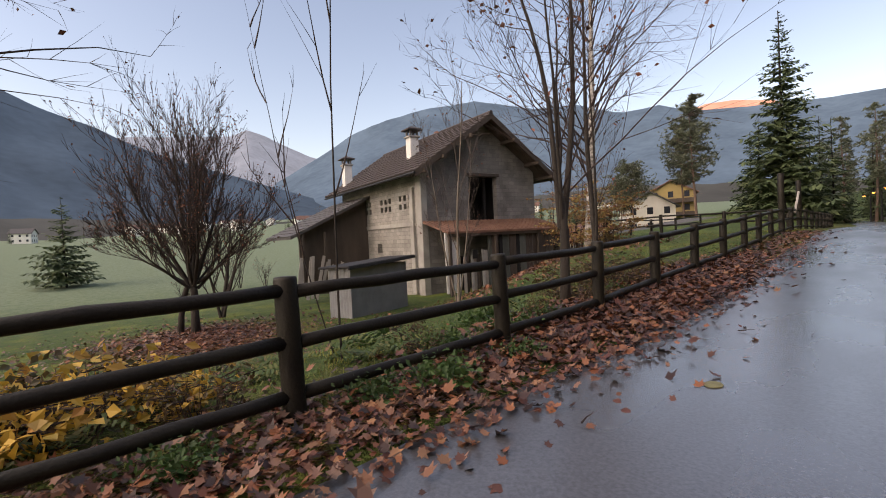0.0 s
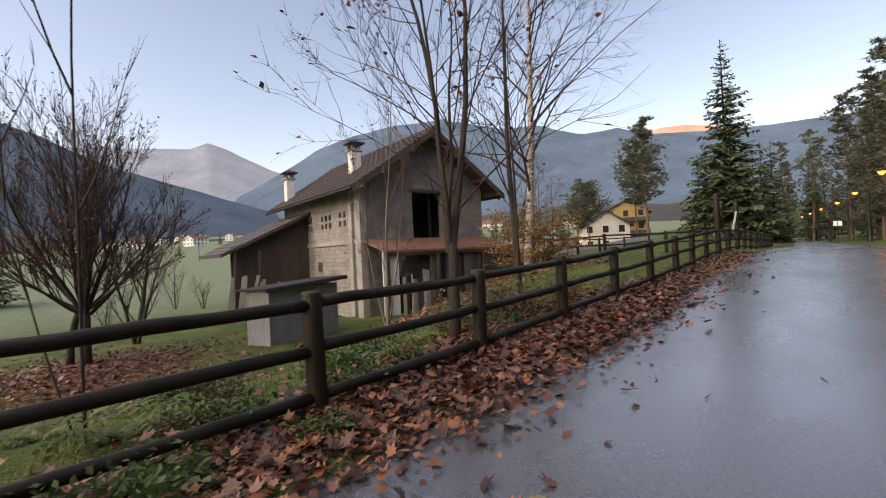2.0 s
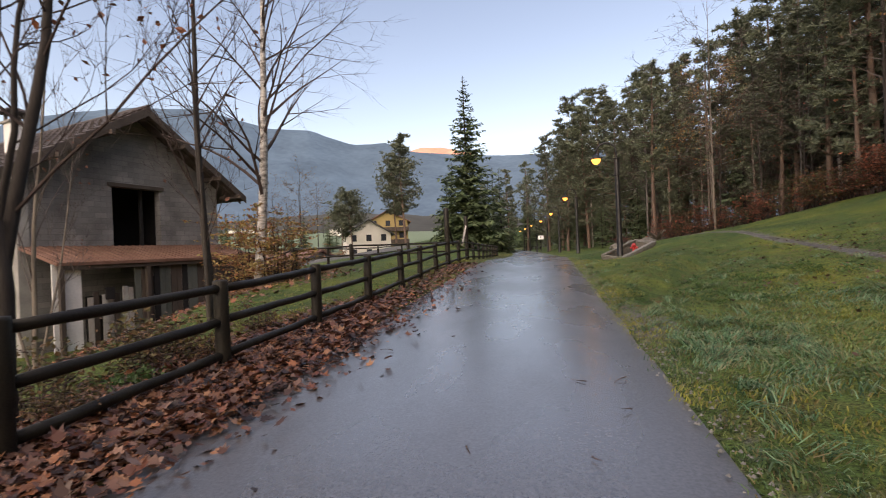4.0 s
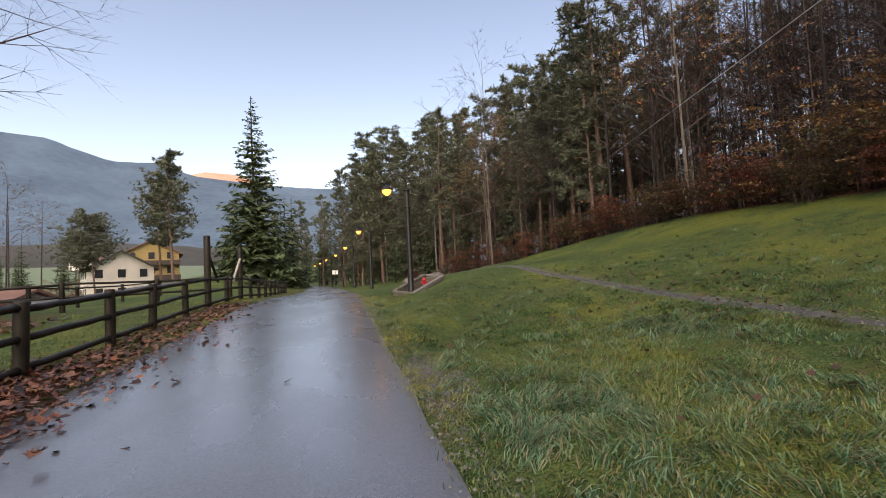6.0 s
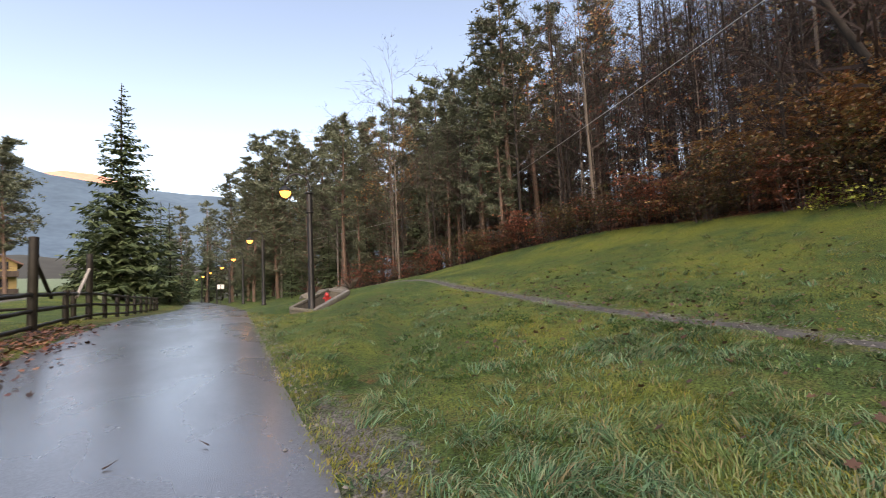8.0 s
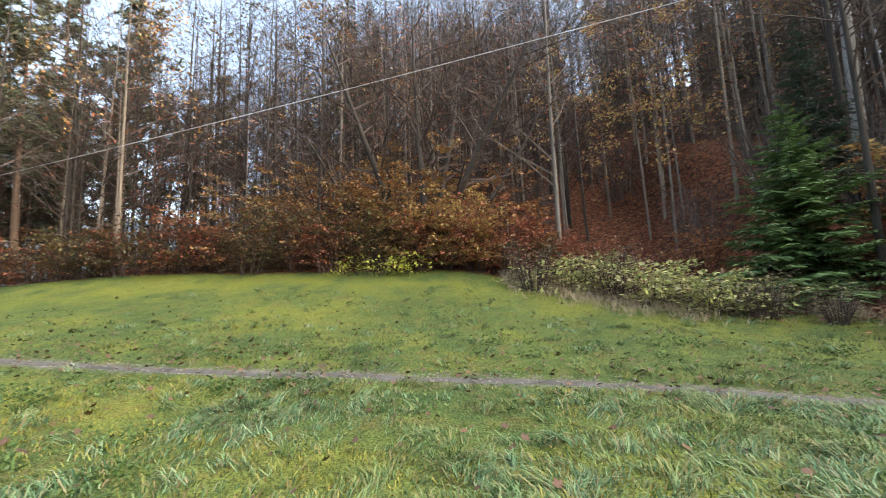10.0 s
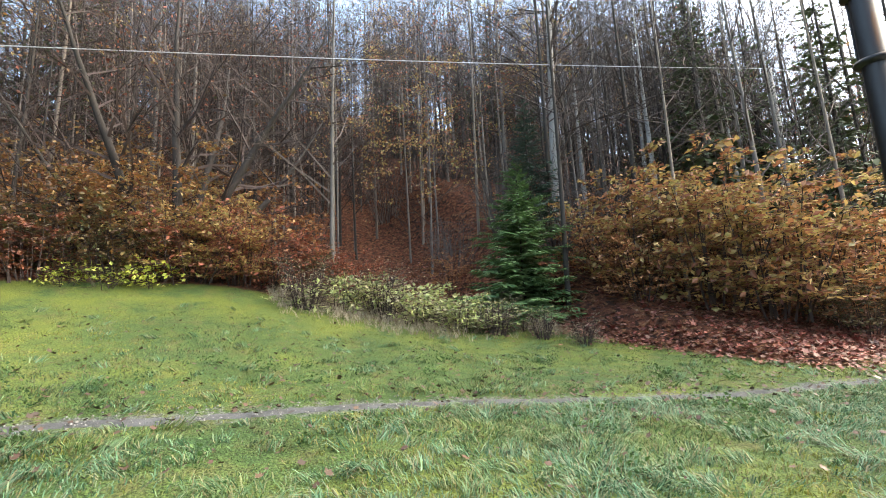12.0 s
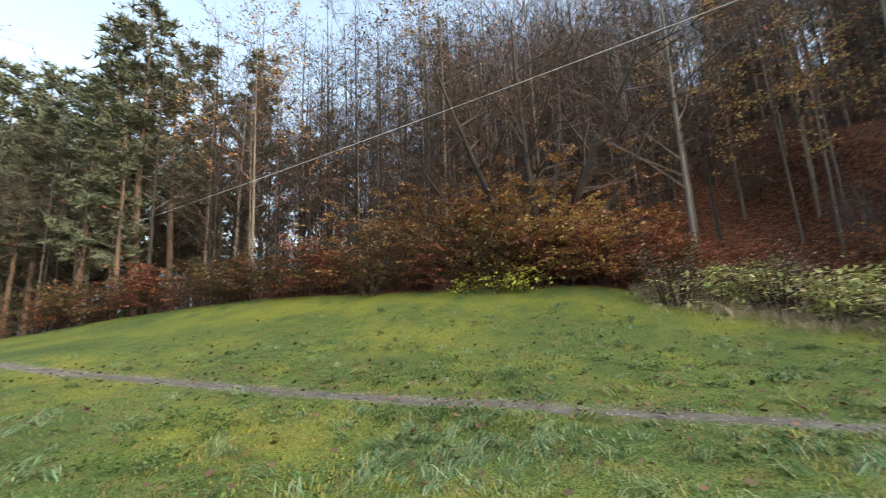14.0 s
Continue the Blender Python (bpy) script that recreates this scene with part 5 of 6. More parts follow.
young = [broadleaf(Matrix.Translation(FAR), 165 + i, lab, [(60 * i, 0.6, h, r)], dict(WOOD, limbs=20, kids=(4, 4), start=0.12, sides=(3, 2, 2), leaves=lv, per=2, size=0.14, cloud=0.3), b, TWIG, lf, group="young trees at the wood's flank", name="young_tree") for i, (h, r, b, lv, lf, lab) in enumerate(((13, 0.07, BARK_DARK, 0.0, None, "dark slim bare young tree"), (11, 0.06, BARK, 0.25, BEECH_RED, "slim young tree with rusty leaves"), (14, 0.08, BARK_DARK, 0.15, GREEN_BROWN, "slim young tree with dull brown leaves")))]
for i in range(190):
    y = random.uniform(12, 44)
    plant(random.choice(young), edge_x(y) + random.uniform(1.5, 26), y, random.uniform(0.75, 1.2) * (1 - 0.25 * sst(26, 44, y)), lean=jit(1.2))
for i in range(150):
    y = random.uniform(-34, 4) if i < 80 else random.uniform(4, 14)
    plant(random.choice(young), edge_x(y) + random.uniform(9, 36), y, random.uniform(0.9, 1.3), lean=jit(1.2))
# tall pines at the wood's corner, and the stand behind the bend of the lane
for i in range(30):
    turn = random.uniform(26, 58)
    az, d = radians(turn), random.uniform(27, 44)
    x, y = 1.1 + math.sin(az) * d, 8 + math.cos(az) * d
    if x > edge_x(y) + 1.5:
        plant(random.choice(pines) if turn < 46 else random.choice(young + back_kinds), x, y, random.uniform(0.72, 0.95) + 0.012 * (turn - 26), lean=jit(1.2))
for i in range(48):
    az, d = radians(random.uniform(134, 160)), random.uniform(20, 38)
    plant(random.choice(young + back_kinds) if i % 8 else random.choice(spr), max(4.2, 1.1 + math.sin(az) * d), 8 + math.cos(az) * d, random.uniform(0.9, 1.25), lean=jit(1.2))
# grey beech trunks that catch the light
big = broadleaf(Matrix.Translation(FAR), 170, "tall smooth grey beech on the slope", [(300, 3, 22, 0.27)], dict(WOOD, limbs=16, start=0.45, ratio0=0.22), BARK_BEECH, TWIG_GREY, None, group="grey beeches", name="beech_tree")
for x, y, sc in ((19.2, -4.6, 1.0), (15.4, -7.6, 0.62), (16.6, -8.4, 0.55), (12.6, -9.4, 0.5), (21.0, -8.4, 0.6)):
    plant(big, x, y, sc, lean=-0.5)
# conifers beyond the bend
for i in range(34):
    az = random.uniform(-6, 8.5)
    d = random.uniform(98, 150)
    plant(random.choice(pines + spr + spr), 1.1 - math.sin(radians(az)) * d, 7 + math.cos(radians(az)) * d, random.uniform(0.95, 1.35))
for i in range(40):
    y = random.uniform(80, 125)
    plant(random.choice(pines + spr + spr), road_c(min(y, 69)) + random.uniform(5, 26), y, random.uniform(0.9, 1.3))
# the full-crowned pines beside the bend, their boughs reaching low
full = [pine(Matrix.Translation(FAR), 75 + i, 20, "full-crowned Scots pine beside the lane", group="pines beside the bend", limbs=95, start=st, reach=rc, tufts=13, blades=8) for i, (st, rc) in enumerate(((0.08, 0.20), (0.14, 0.23), (0.06, 0.17)))]
for k, x, y, h in ((0, 1.6, 79.5, 19), (2, 3.4, 71.5, 19), (1, 3.6, 62.0, 15), (0, 5.0, 69.0, 21), (1, 6.0, 61.0, 17), (2, 6.6, 74.0, 20), (1, 8.2, 64.0, 19.5), (0, 8.6, 56.5, 15.5), (2, 11.0, 60.5, 18), (1, 11.6, 54.0, 17.5), (0, 14.0, 52.0, 17), (2, 15.2, 55.0, 19), (1, 15.2, 47.5, 16.5), (0, 18.0, 48.0, 19), (1, 18.6, 43.5, 18),
                   (0, 21.0, 45.0, 20), (2, 9.8, 70.0, 21), (1, 13.4, 64.0, 21), (0, 20.0, 53.0, 21)):
    plant(full[k], x, y, h / 20, lean=jit(1))
for x, y, sc in ((2.6, 66, 0.5), (4.4, 58, 0.42), (6.6, 53.5, 0.45), (9.6, 50.5, 0.5), (12.4, 47.5, 0.5), (4.6, 76, 0.7), (7.6, 58.5, 0.6), (14.8, 44, 0.45), (10.4, 57, 0.7), (16.6, 51, 0.7)):
    plant(random.choice(spr), x, y, sc)

# ---- shrubs of the wood's edge ----
sh = [shrub(Matrix.Translation(FAR), 90 + i, h, r, lab, leaf, n, size, stems, group="shrubs along the wood", name="shrub") for i, (h, r, leaf, n, size, stems, lab) in enumerate((
    (3.4, 2.0, BEECH, 2600, 0.155, 14, "copper-leaved young beech shrub"),
    (2.6, 1.9, BEECH_RED, 2300, 0.15, 14, "red-brown leafy shrub at the wood's edge"),
    (3.8, 2.2, BEECH_GOLD, 4200, 0.16, 17, "golden young beech with layered leaves"),
    (2.2, 1.8, GREEN_BROWN, 1700, 0.13, 16, "greenish-brown thicket at the wood's edge"),
    (1.05, 1.7, BRAMBLE, 950, 0.14, 14, "green and lime bramble thicket"),
    (0.95, 0.8, LIME, 260, 0.13, 9, "lime-yellow leafed sapling at the grass edge"),
    (1.7, 0.9, DRY_STALK, 1100, 0.055, 34, "pale dry seed-headed stalks"),
    (4.6, 2.4, BEECH_MIX, 3000, 0.16, 16, "tall copper beech shrub")))]
hedge = [shrub(Matrix.Translation(FAR), 130 + i, 2.4, 1.7, lab, leaf, 1000, 0.13, 12, True, TWIG, group="thicket along the wood", name="thicket") for i, (leaf, lab) in enumerate(((GREEN_BROWN, "dull brown-green thicket along the wood"), (BEECH_RED, "red-brown thicket along the wood")))]
brush = [shrub(Matrix.Translation(FAR), 120 + i, h, r, lab, leaf, n, 0.07, 26, False, TWIG_GREY, group="brush in the wood", name="brush") for i, (h, r, leaf, n, lab) in enumerate((
    (3.0, 1.6, BEECH_RED, 260, "bare twiggy undergrowth with few brown leaves"), (2.2, 1.8, GREEN_BROWN, 340, "low tangled undergrowth on the forest floor"), (4.2, 1.5, BEECH, 220, "tall thin whippy saplings under the trees")))]
random.seed(56)
for i in range(150):
    y = random.uniform(-14, 30)
    d = random.uniform(6.0, 34) if y < 6 else random.uniform(3.0, 34)
    plant(random.choice(brush), edge_x(y) + d, y, random.uniform(0.6, 1.1) * (1 + 0.02 * d))
for i in range(70):                                  # the wood closes up behind the golden beeches
    y = random.uniform(-30, -2)
    plant(random.choice(back_kinds + kinds[:3]), 8 + 0.35 * (-y) + random.uniform(6, 40), y, random.uniform(0.85, 1.25), lean=jit(1.2))
random.seed(55)
for y, dx, k, sc in ((31, 0.3, 3, 1.0), (28, 0.2, 1, 0.8), (25.5, 0.5, 3, 1.0), (23.2, 0.2, 3, 1.0), (21.2, 0.8, 1, 1.0), (19.3, 1.0, 7, 0.8), (18.4, -0.1, 3, 0.7), (17.2, 0.9, 3, 1.2), (16.0, 1.8, 7, 0.9), (15.4, 0.0, 1, 0.75), (14.6, 1.3, 3, 1.2), (13.6, 0.3, 3, 0.9), (13.2, 2.2, 7, 0.9), (12.4, 1.0, 2, 0.85), (11.6, 0.2, 1, 0.9), (11.2, 2.0, 2, 0.8), (10.4, 0.8, 2, 0.75), (9.5, 0.8, 1, 0.9), (9.2, 2.2, 0, 0.95), (8.4, 1.4, 3, 0.8),
                     (7.8, 2.6, 1, 0.6), (6.6, 3.4, 1, 0.6)):
    plant(sh[k], edge_x(y) + dx, y, sc)
for i in range(26):
    y = 18.5 + i * 1.05
    plant(hedge[i % 2], edge_x(y) + random.uniform(0.1, 1.2), y, random.uniform(0.6, 1.0))
for x, y, k, sc in ((14.8, 7.6, 4, 1.0), (14.4, 6.4, 6, 1.0), (14.0, 5.6, 4, 1.1), (14.6, 8.6, 6, 0.9), (13.2, 4.6, 4, 1.0), (15.8, 6.6, 4, 1.1), (15.2, 5.2, 4, 1.0), (12.4, 3.6, 6, 0.7), (12.9, 2.9, 4, 0.8), (16.2, 12.6, 5, 1.0), (16.0, 13.7, 5, 0.85), (16.1, 14.6, 5, 0.7), (11.6, 2.6, 6, 0.55), (10.6, 2.0, 6, 0.5),
                    (12.4, -2.2, 2, 1.1), (10.4, -3.2, 2, 1.3), (13.6, -2.0, 0, 0.8), (9.2, -4.2, 2, 1.25), (12.0, -4.6, 2, 1.3), (8.4, -6.0, 0, 1.1), (10.0, -6.6, 2, 1.2), (7.4, -7.8, 3, 1.0), (13.6, -3.6, 0, 1.0), (11.4, -1.2, 0, 0.7), (7.6, -5.0, 3, 0.8), (6.6, -9.5, 3, 1.2), (9.0, -9.5, 0, 1.2),
                    (19.4, 4.4, 1, 0.5), (20.2, 6.8, 1, 0.5), (18.2, 2.2, 0, 0.55), (23.2, 10.4, 7, 0.9), (21, 13.5, 7, 1.0), (19.5, 15.5, 0, 1.0), (22.5, 18, 7, 1.0)):
    plant(sh[k], x, y, sc)
spruce(G(14.2, 1.3), 101, 5.6, 2.3, "fresh green young spruce at the wood's edge", NEEDLE_FRESH, whorls=32, per=12, sprays=12, bare=0.02)
spruce(G(17.2, -1.6), 102, 7.0, 1.7, "dark blue-green spruce behind the shrubs", NEEDLE_BLUE, whorls=26, per=10, sprays=11, bare=0.1)
broadleaf(G(19.0, 12.2), 103, "old spreading tree with crooked dark boughs", [(250, 30, 10.0, 0.21), (330, 26, 11.0, 0.22), (100, 34, 10.0, 0.20), (280, 46, 9.0, 0.17), (20, 12, 12.0, 0.22), (110, 55, 7.5, 0.14)], dict(WOOD, kids=(6, 6), limbs=14, bend=0.24, wob=0.09, thin=0.011, start=0.25, ratio0=0.34, leaves=0.06, per=1, size=0.12), BARK_DARK, TWIG, GREEN_BROWN)

# ---- street lamps ----
def street_lamp(x, y, top=4.5, lit=True, first=None):
    z = ground(x, y)
    ob = thing("street_lamp", (x, y, z), "black iron street lamp with a swan-neck arm and glowing amber bell", "street lamp", "lamps along the lane")
    part("pole", turned([(0.16, -0.2), (0.16, 0.10), (0.13, 0.16), (0.125, 0.9), (0.11, 1.0), (0.10, top - 0.75), (0.095, top - 0.05), (0.09, top)], 14), IRON, ob, smooth=True)
    for h in (top - 0.75, top - 0.03):
        part("collar", turned([(0.078, h - 0.04), (0.15, h - 0.02), (0.16, h), (0.15, h + 0.025), (0.078, h + 0.035)], 14), IRON, ob, smooth=True)
    arm = Soup()
    pts = [(0, 0, top - 0.8), (0, 0, top + 0.25)] + [(-0.42 + 0.42 * math.cos(radians(a)), 0, top + 0.25 + 0.42 * math.sin(radians(a))) for a in range(15, 181, 15)]
    arm.tube(pts, [0.038] * len(pts), 8)
    part("arm", arm, IRON, ob, smooth=True)
    part("stay", Soup().tube([(0.10, 0, top - 0.75), (0.10, 0, top + 0.0)], [0.022, 0.022], 6), IRON, ob)
    hood = turned([(0.03, 0.12), (0.05, 0.06), (0.11, 0.02), (0.21, -0.08), (0.235, -0.14), (0.20, -0.145)], 16)
    hd = part("hood", hood, IRON, ob, smooth=True)
    hd.location = (-0.84, 0, top + 0.14)
    gl = part("glass_bell", turned([(0.20, -0.146), (0.185, -0.22), (0.14, -0.30), (0.07, -0.36), (0.02, -0.38)], 16), LAMP_GLOW, ob, "glowing amber glass bell", smooth=True)
    gl.location = (-0.84, 0, top + 0.14)
    return ob


lamp = street_lamp(3.0, 4.95)
for x, y in ((3.87, 25.08), (3.3, 41.6), (2.4, 57), (1.2, 70), (-0.5, 82), (-2.0, 94), (-3.6, 106)):
    copy_thing(lamp, Matrix.Translation((x, y, ground(x, y))))
for x, y in ((3.0, 25.08), (2.5, 41.6)):
    l = new("lamp_light", bpy.data.lights.new("lamp_light", "POINT"))
    l.data.energy, l.data.color, l.data.shadow_soft_size = 1.2, (1.0, 0.55, 0.18), 0.12
    l.location = (x, y, ground(x, y) + 4.0)

# overhead cable on two wooden poles
for x, y, h in ((12.1, -12.0, 12.3 - ground(12.1, -12)), (17.4, 34.6, 7.6 - ground(17.4, 34.6)), (6.5, 62.0, 6.0)):
    up_ = thing("cable_pole", G(x, y, -0.2), "weathered grey wooden cable pole", "pole", "cable poles")
    part("shaft", Soup().tube([(0, 0, 0), (0.02, 0, h * 0.5), (0, 0.02, h + 0.2)], [0.11, 0.10, 0.085], 9), TIMBER_GREY, up_, smooth=True)
    part("insulator", turned([(0.03, h + 0.15), (0.05, h + 0.2), (0.04, h + 0.3), (0.02, h + 0.32)], 8), SIGN_WHITE, up_)
cable = thing("overhead_cable", (0, 0, 0), "pale overhead cable sagging between poles", "cable")
ends = [Vector((12.1, -12.0, 12.3)), Vector((17.4, 34.6, 7.6)), Vector((6.5, 62.0, ground(6.5, 62) + 6.0))]
ends = [Vector((5.0, -40, 12.0))] + ends
for a, b in zip(ends, ends[1:]):
    pts = [a.lerp(b, i / 24) - Vector((0, 0, 0.35 * 4 * (i / 24) * (1 - i / 24))) for i in range(25)]
    part("strand", Soup().tube(pts, [0.014] * 25, 5), WIRE, cable)
cable.location = (0, 0, 0)

# ---- hydrant pit beside the lamp ----
PX, PY = 4.35, 26.2
pit = thing("hydrant_pit", (PX, PY, ground(PX, PY)), "sunken stone-walled hydrant pit with a pale concrete rim", "pit")


def kerb_run(a, b, wide, deep, material, name, label=""):
    """A sloping bevelled beam whose upper edge runs from a to b."""
    a, b = Vector(a), Vector(b)
    d = b - a
    ob = part(name, bevelled((d.length, wide, deep), 0.015, (d.length / 2, 0, -deep / 2)), material, pit, label)
    ob.matrix_basis = Matrix.Translation(a - Vector((PX, PY, ground(PX, PY)))) @ d.to_track_quat("X", "Z").to_matrix().to_4x4()
    return ob


NL, NR, FR, FL = (3.16, 25.35, 0.93), (3.86, 24.72, 0.80), (5.75, 27.3, 1.44), (5.0, 27.75, 1.55)
kerb_run(NR, FR, 0.17, 0.14, STONE, "rim", "pale concrete kerb")
kerb_run(FR, FL, 0.16, 0.12, STONE, "rim")
kerb_run(NL, FL, 0.16, 0.10, STONE_DARK, "rim")
kerb_run(NL, NR, 0.16, 0.12, STONE_DARK, "rim")
for p_, q_ in ((NR, FR), (FR, FL), (FL, NL), (NL, NR)):
    kerb_run(Vector(p_) - Vector((0, 0, 0.13)), Vector(q_) - Vector((0, 0, 0.13)), 0.12, 0.55, STONE_DARK, "pit_wall")
kerb_run((3.55, 25.1, 0.62), (5.3, 27.45, 1.02), 0.75, 0.05, STONE_DARK, "pit_floor")
hyd = thing("hydrant", Matrix.Translation((4.72, 26.65, 0.88)), "small red fire hydrant in the pit", "hydrant")
part("barrel", turned([(0.11, 0), (0.11, 0.04), (0.075, 0.06), (0.075, 0.34), (0.10, 0.36), (0.10, 0.40), (0.06, 0.47), (0.02, 0.50)], 12), RED_PAINT, hyd, smooth=True)
for s in (-1, 1):
    part("outlet", Soup().tube([(0, 0, 0.28), (0.16 * s, 0, 0.28)], [0.045, 0.05], 10), RED_PAINT, hyd)
stump = thing("stump", G(6.2, 28.6), "dark rooty stump in the grass", "stump")
random.seed(77)
for i in range(7):
    a, ss = i * 0.9, Soup()
    limb(ss, (0, 0, 0.15), (math.cos(a), math.sin(a), random.uniform(0.1, 0.9)), 0.55, 0.11, 3, 6, 0.2, 0)
    part("root", ss, TIMBER, stump)
random.seed(78)
for i in range(10):
    b = thing("boulder", G(6.5 + i * 0.5 + jit(0.5), 47 + jit(2.5)), "grey boulder at the roadside", "boulder", "roadside boulders")
    bm = bmesh.new()
    bmesh.ops.create_icosphere(bm, subdivisions=2, radius=random.uniform(0.3, 0.7))
    for v in bm.verts:
        v.co *= 1 + 0.3 * noise.noise(v.co * 2 + Vector((i, 0, 0)))
        v.co.z *= 0.65
    me = bpy.data.meshes.new("stone")
    bm.to_mesh(me)
    bm.free()
    me.materials.append(STONE_DARK)
    part("stone", me, STONE_DARK, b)
sg = thing("road_sign", G(-1.6 + 1.9, 64), "small white roadside notice on a post", "sign")
part("post", Soup().tube([(0, 0, 0), (0, 0, 2.2)], [0.04, 0.04], 8), IRON, sg)
part("panel", bevelled((0.7, 0.04, 0.5), 0.01, (0, 0, 2.0)), SIGN_WHITE, sg)


# ---- village and distance ----
def gable_house(at, w_, l_, h, roof_h, wall, roofm, label, rot, group="", storeys=2, name="house"):
    ob = thing(name, Matrix.Translation(at) @ Matrix.Rotation(radians(rot), 4, "Z"), label, "house", group)
    s = Soup()
    x, y = w_ / 2, l_ / 2
    s.add([(-x, -y, -1.5), (x, -y, -1.5), (x, y, -1.5), (-x, y, -1.5), (-x, -y, h), (x, -y, h), (x, y, h), (-x, y, h), (0, -y, h + roof_h), (0, y, h + roof_h)],
          [(0, 1, 5, 8, 4), (2, 3, 7, 9, 6), (1, 2, 6, 5), (3, 0, 4, 7), (4, 8, 9, 7), (5, 6, 9, 8)])
    part("wall", s, wall, ob)
    o = 0.7
    k = roof_h / x
    for sg in (-1, 1):
        e = sg * (x + o)
        zt, zb = h + roof_h + 0.12, h - k * o + 0.12
        r = Soup().add([(0, -y - o, zt), (e, -y - o, zb), (e, y + o, zb), (0, y + o, zt), (0, -y - o, zt - 0.22), (e, -y - o, zb - 0.22), (e, y + o, zb - 0.22), (0, y + o, zt - 0.22)],
                       [(0, 1, 2, 3), (7, 6, 5, 4), (0, 4, 5, 1), (1, 5, 6, 2), (2, 6, 7, 3), (3, 7, 4, 0)])
        part("roof", r, roofm, ob)
    part("chimney", bevelled((0.7, 0.7, 1.6), 0.03, (x * 0.4, y * 0.3, h + roof_h * 0.75)), wall, ob)
    for st in range(storeys):
        z = 1.5 + 2.8 * st
        if z > h - 0.4:
            break
        n = max(2, int(w_ / 2.8))
        for i in range(n):
            wx = -x + w_ * (i + 0.5) / n
            part("window", bevelled((1.0, 0.12, 1.25), 0.02, (wx, -y - 0.01, z)), GLASS_DARK, ob)
        n = max(2, int(l_ / 3.0))
        for i in range(n):
            wy = -y + l_ * (i + 0.5) / n
            for sg in (-1, 1):
                part("window", bevelled((0.12, 1.0, 1.25), 0.02, (sg * (x + 0.01), wy, z)), GLASS_DARK, ob)
    return ob


def polar(az, d, dz=0.0):
    x, y = -math.sin(radians(az)) * d, math.cos(radians(az)) * d
    return (x, y, ground(x, y) + dz)


gable_house(polar(21.2, 96), 8.5, 11, 5.2, 2.6, PALE_WALL, ROOF_GREY, "pale plastered house below the pines", 30)
yb = gable_house(polar(18.6, 112), 9, 11, 7.6, 2.4, OCHRE_WALL, FAR_ROOF, "ochre yellow guest house with timber balconies", 20, storeys=3)
for z in (2.9, 5.7):
    part("balcony", bevelled((9.4, 1.2, 0.9), 0.03, (0, -6.1, z)), TIMBER, yb, "dark timber balcony")
random.seed(91)
walls = (PALE_WALL, WHITEWASH, PALE_WALL, WHITEWASH)
for i in range(34):
    az = random.choice((random.uniform(60, 78), random.uniform(60, 74), random.uniform(22, 52), random.uniform(78, 98)))
    d = random.uniform(340, 620)
    p = polar(az, d)
    gable_house(p, random.uniform(8, 11), random.uniform(9, 13), random.uniform(4.6, 6.2), random.uniform(2.2, 3.2), walls[i % 4], FAR_ROOF if i % 3 else ROOF_GREY, "village house with a broad gabled roof", random.uniform(0, 180), group="village houses")
gable_house(polar(31, 60), 9, 15, 2.2, 1.6, PALE_WALL, FAR_ROOF, "long low outbuilding with a faded red roof", 75, storeys=1)
for i in range(70):
    az = random.choice((random.uniform(22, 60), random.uniform(60, 110)))
    d = random.uniform(120, 360)
    if az < 58 and d < 150 and az > 34:
        d += 80
    x, y, z = polar(az, d)
    plant(random.choice(spr + spr + kinds[:3] + [kinds[6]]), x, y, random.uniform(0.5, 1.0))
for i in range(22):
    x, y, z = polar(random.uniform(24, 40), random.uniform(125, 175))
    plant(random.choice(spr), x, y, random.uniform(0.5, 0.85))
for i in range(14):
    x, y, z = polar(random.uniform(24, 33), random.uniform(60, 110))
    plant(random.choice([sh[3], sh[2], sh[0], kinds[6]]), x, y, random.uniform(0.8, 1.3))


# ---- low plants along the fence ----
def fern(at, seed):
    random.seed(seed)
    ob = thing("fern", at, "arching fern clump beside the fence", "fern", "ferns by the fence")
    s = Soup()
    for k in range(11):
        a = random.uniform(0, 6.28)
        ln_ = random.uniform(0.45, 0.75)
        d = Vector((math.cos(a), math.sin(a), 0))
        sd = Vector((-math.sin(a), math.cos(a), 0))
        for i in range(11):
            g = (i + 0.5) / 11
            p = d * ln_ * g + Vector((0, 0, ln_ * (1.1 * g - 0.95 * g * g)))
            wd = 0.15 * (1 - g) ** 0.7 * min(1, g * 4)
            for sg in (-1, 1):
                s.add([p, p + d * 0.035, p + sd * sg * wd + d * 0.045 - Vector((0, 0, 0.03)), p + sd * sg * wd * 0.9 + d * 0.02 - Vector((0, 0, 0.03))], [(0, 1, 2, 3)])
    part("fronds", s, FERN, ob)
    return ob


f0 = fern(G(-4.2, 3.4), 1)
random.seed(3)
for i in range(16):
    x, y = -3.45 - random.uniform(0.1, 2.2), random.uniform(-1.5, 8.0)
    copy_thing(f0, Matrix.Translation(G(x, y)) @ Matrix.Rotation(random.uniform(0, 6.28), 4, "Z") @ Matrix.Scale(random.uniform(0.6, 1.15), 4))
herb = shrub(G(-2.75, 3.2), 201, 0.28, 0.32, "low bright green herb clump on the verge", GREEN_LEAF, 420, 0.075, 12, False, GREEN_LEAF, "herbs on the verge", "plant", "herb")
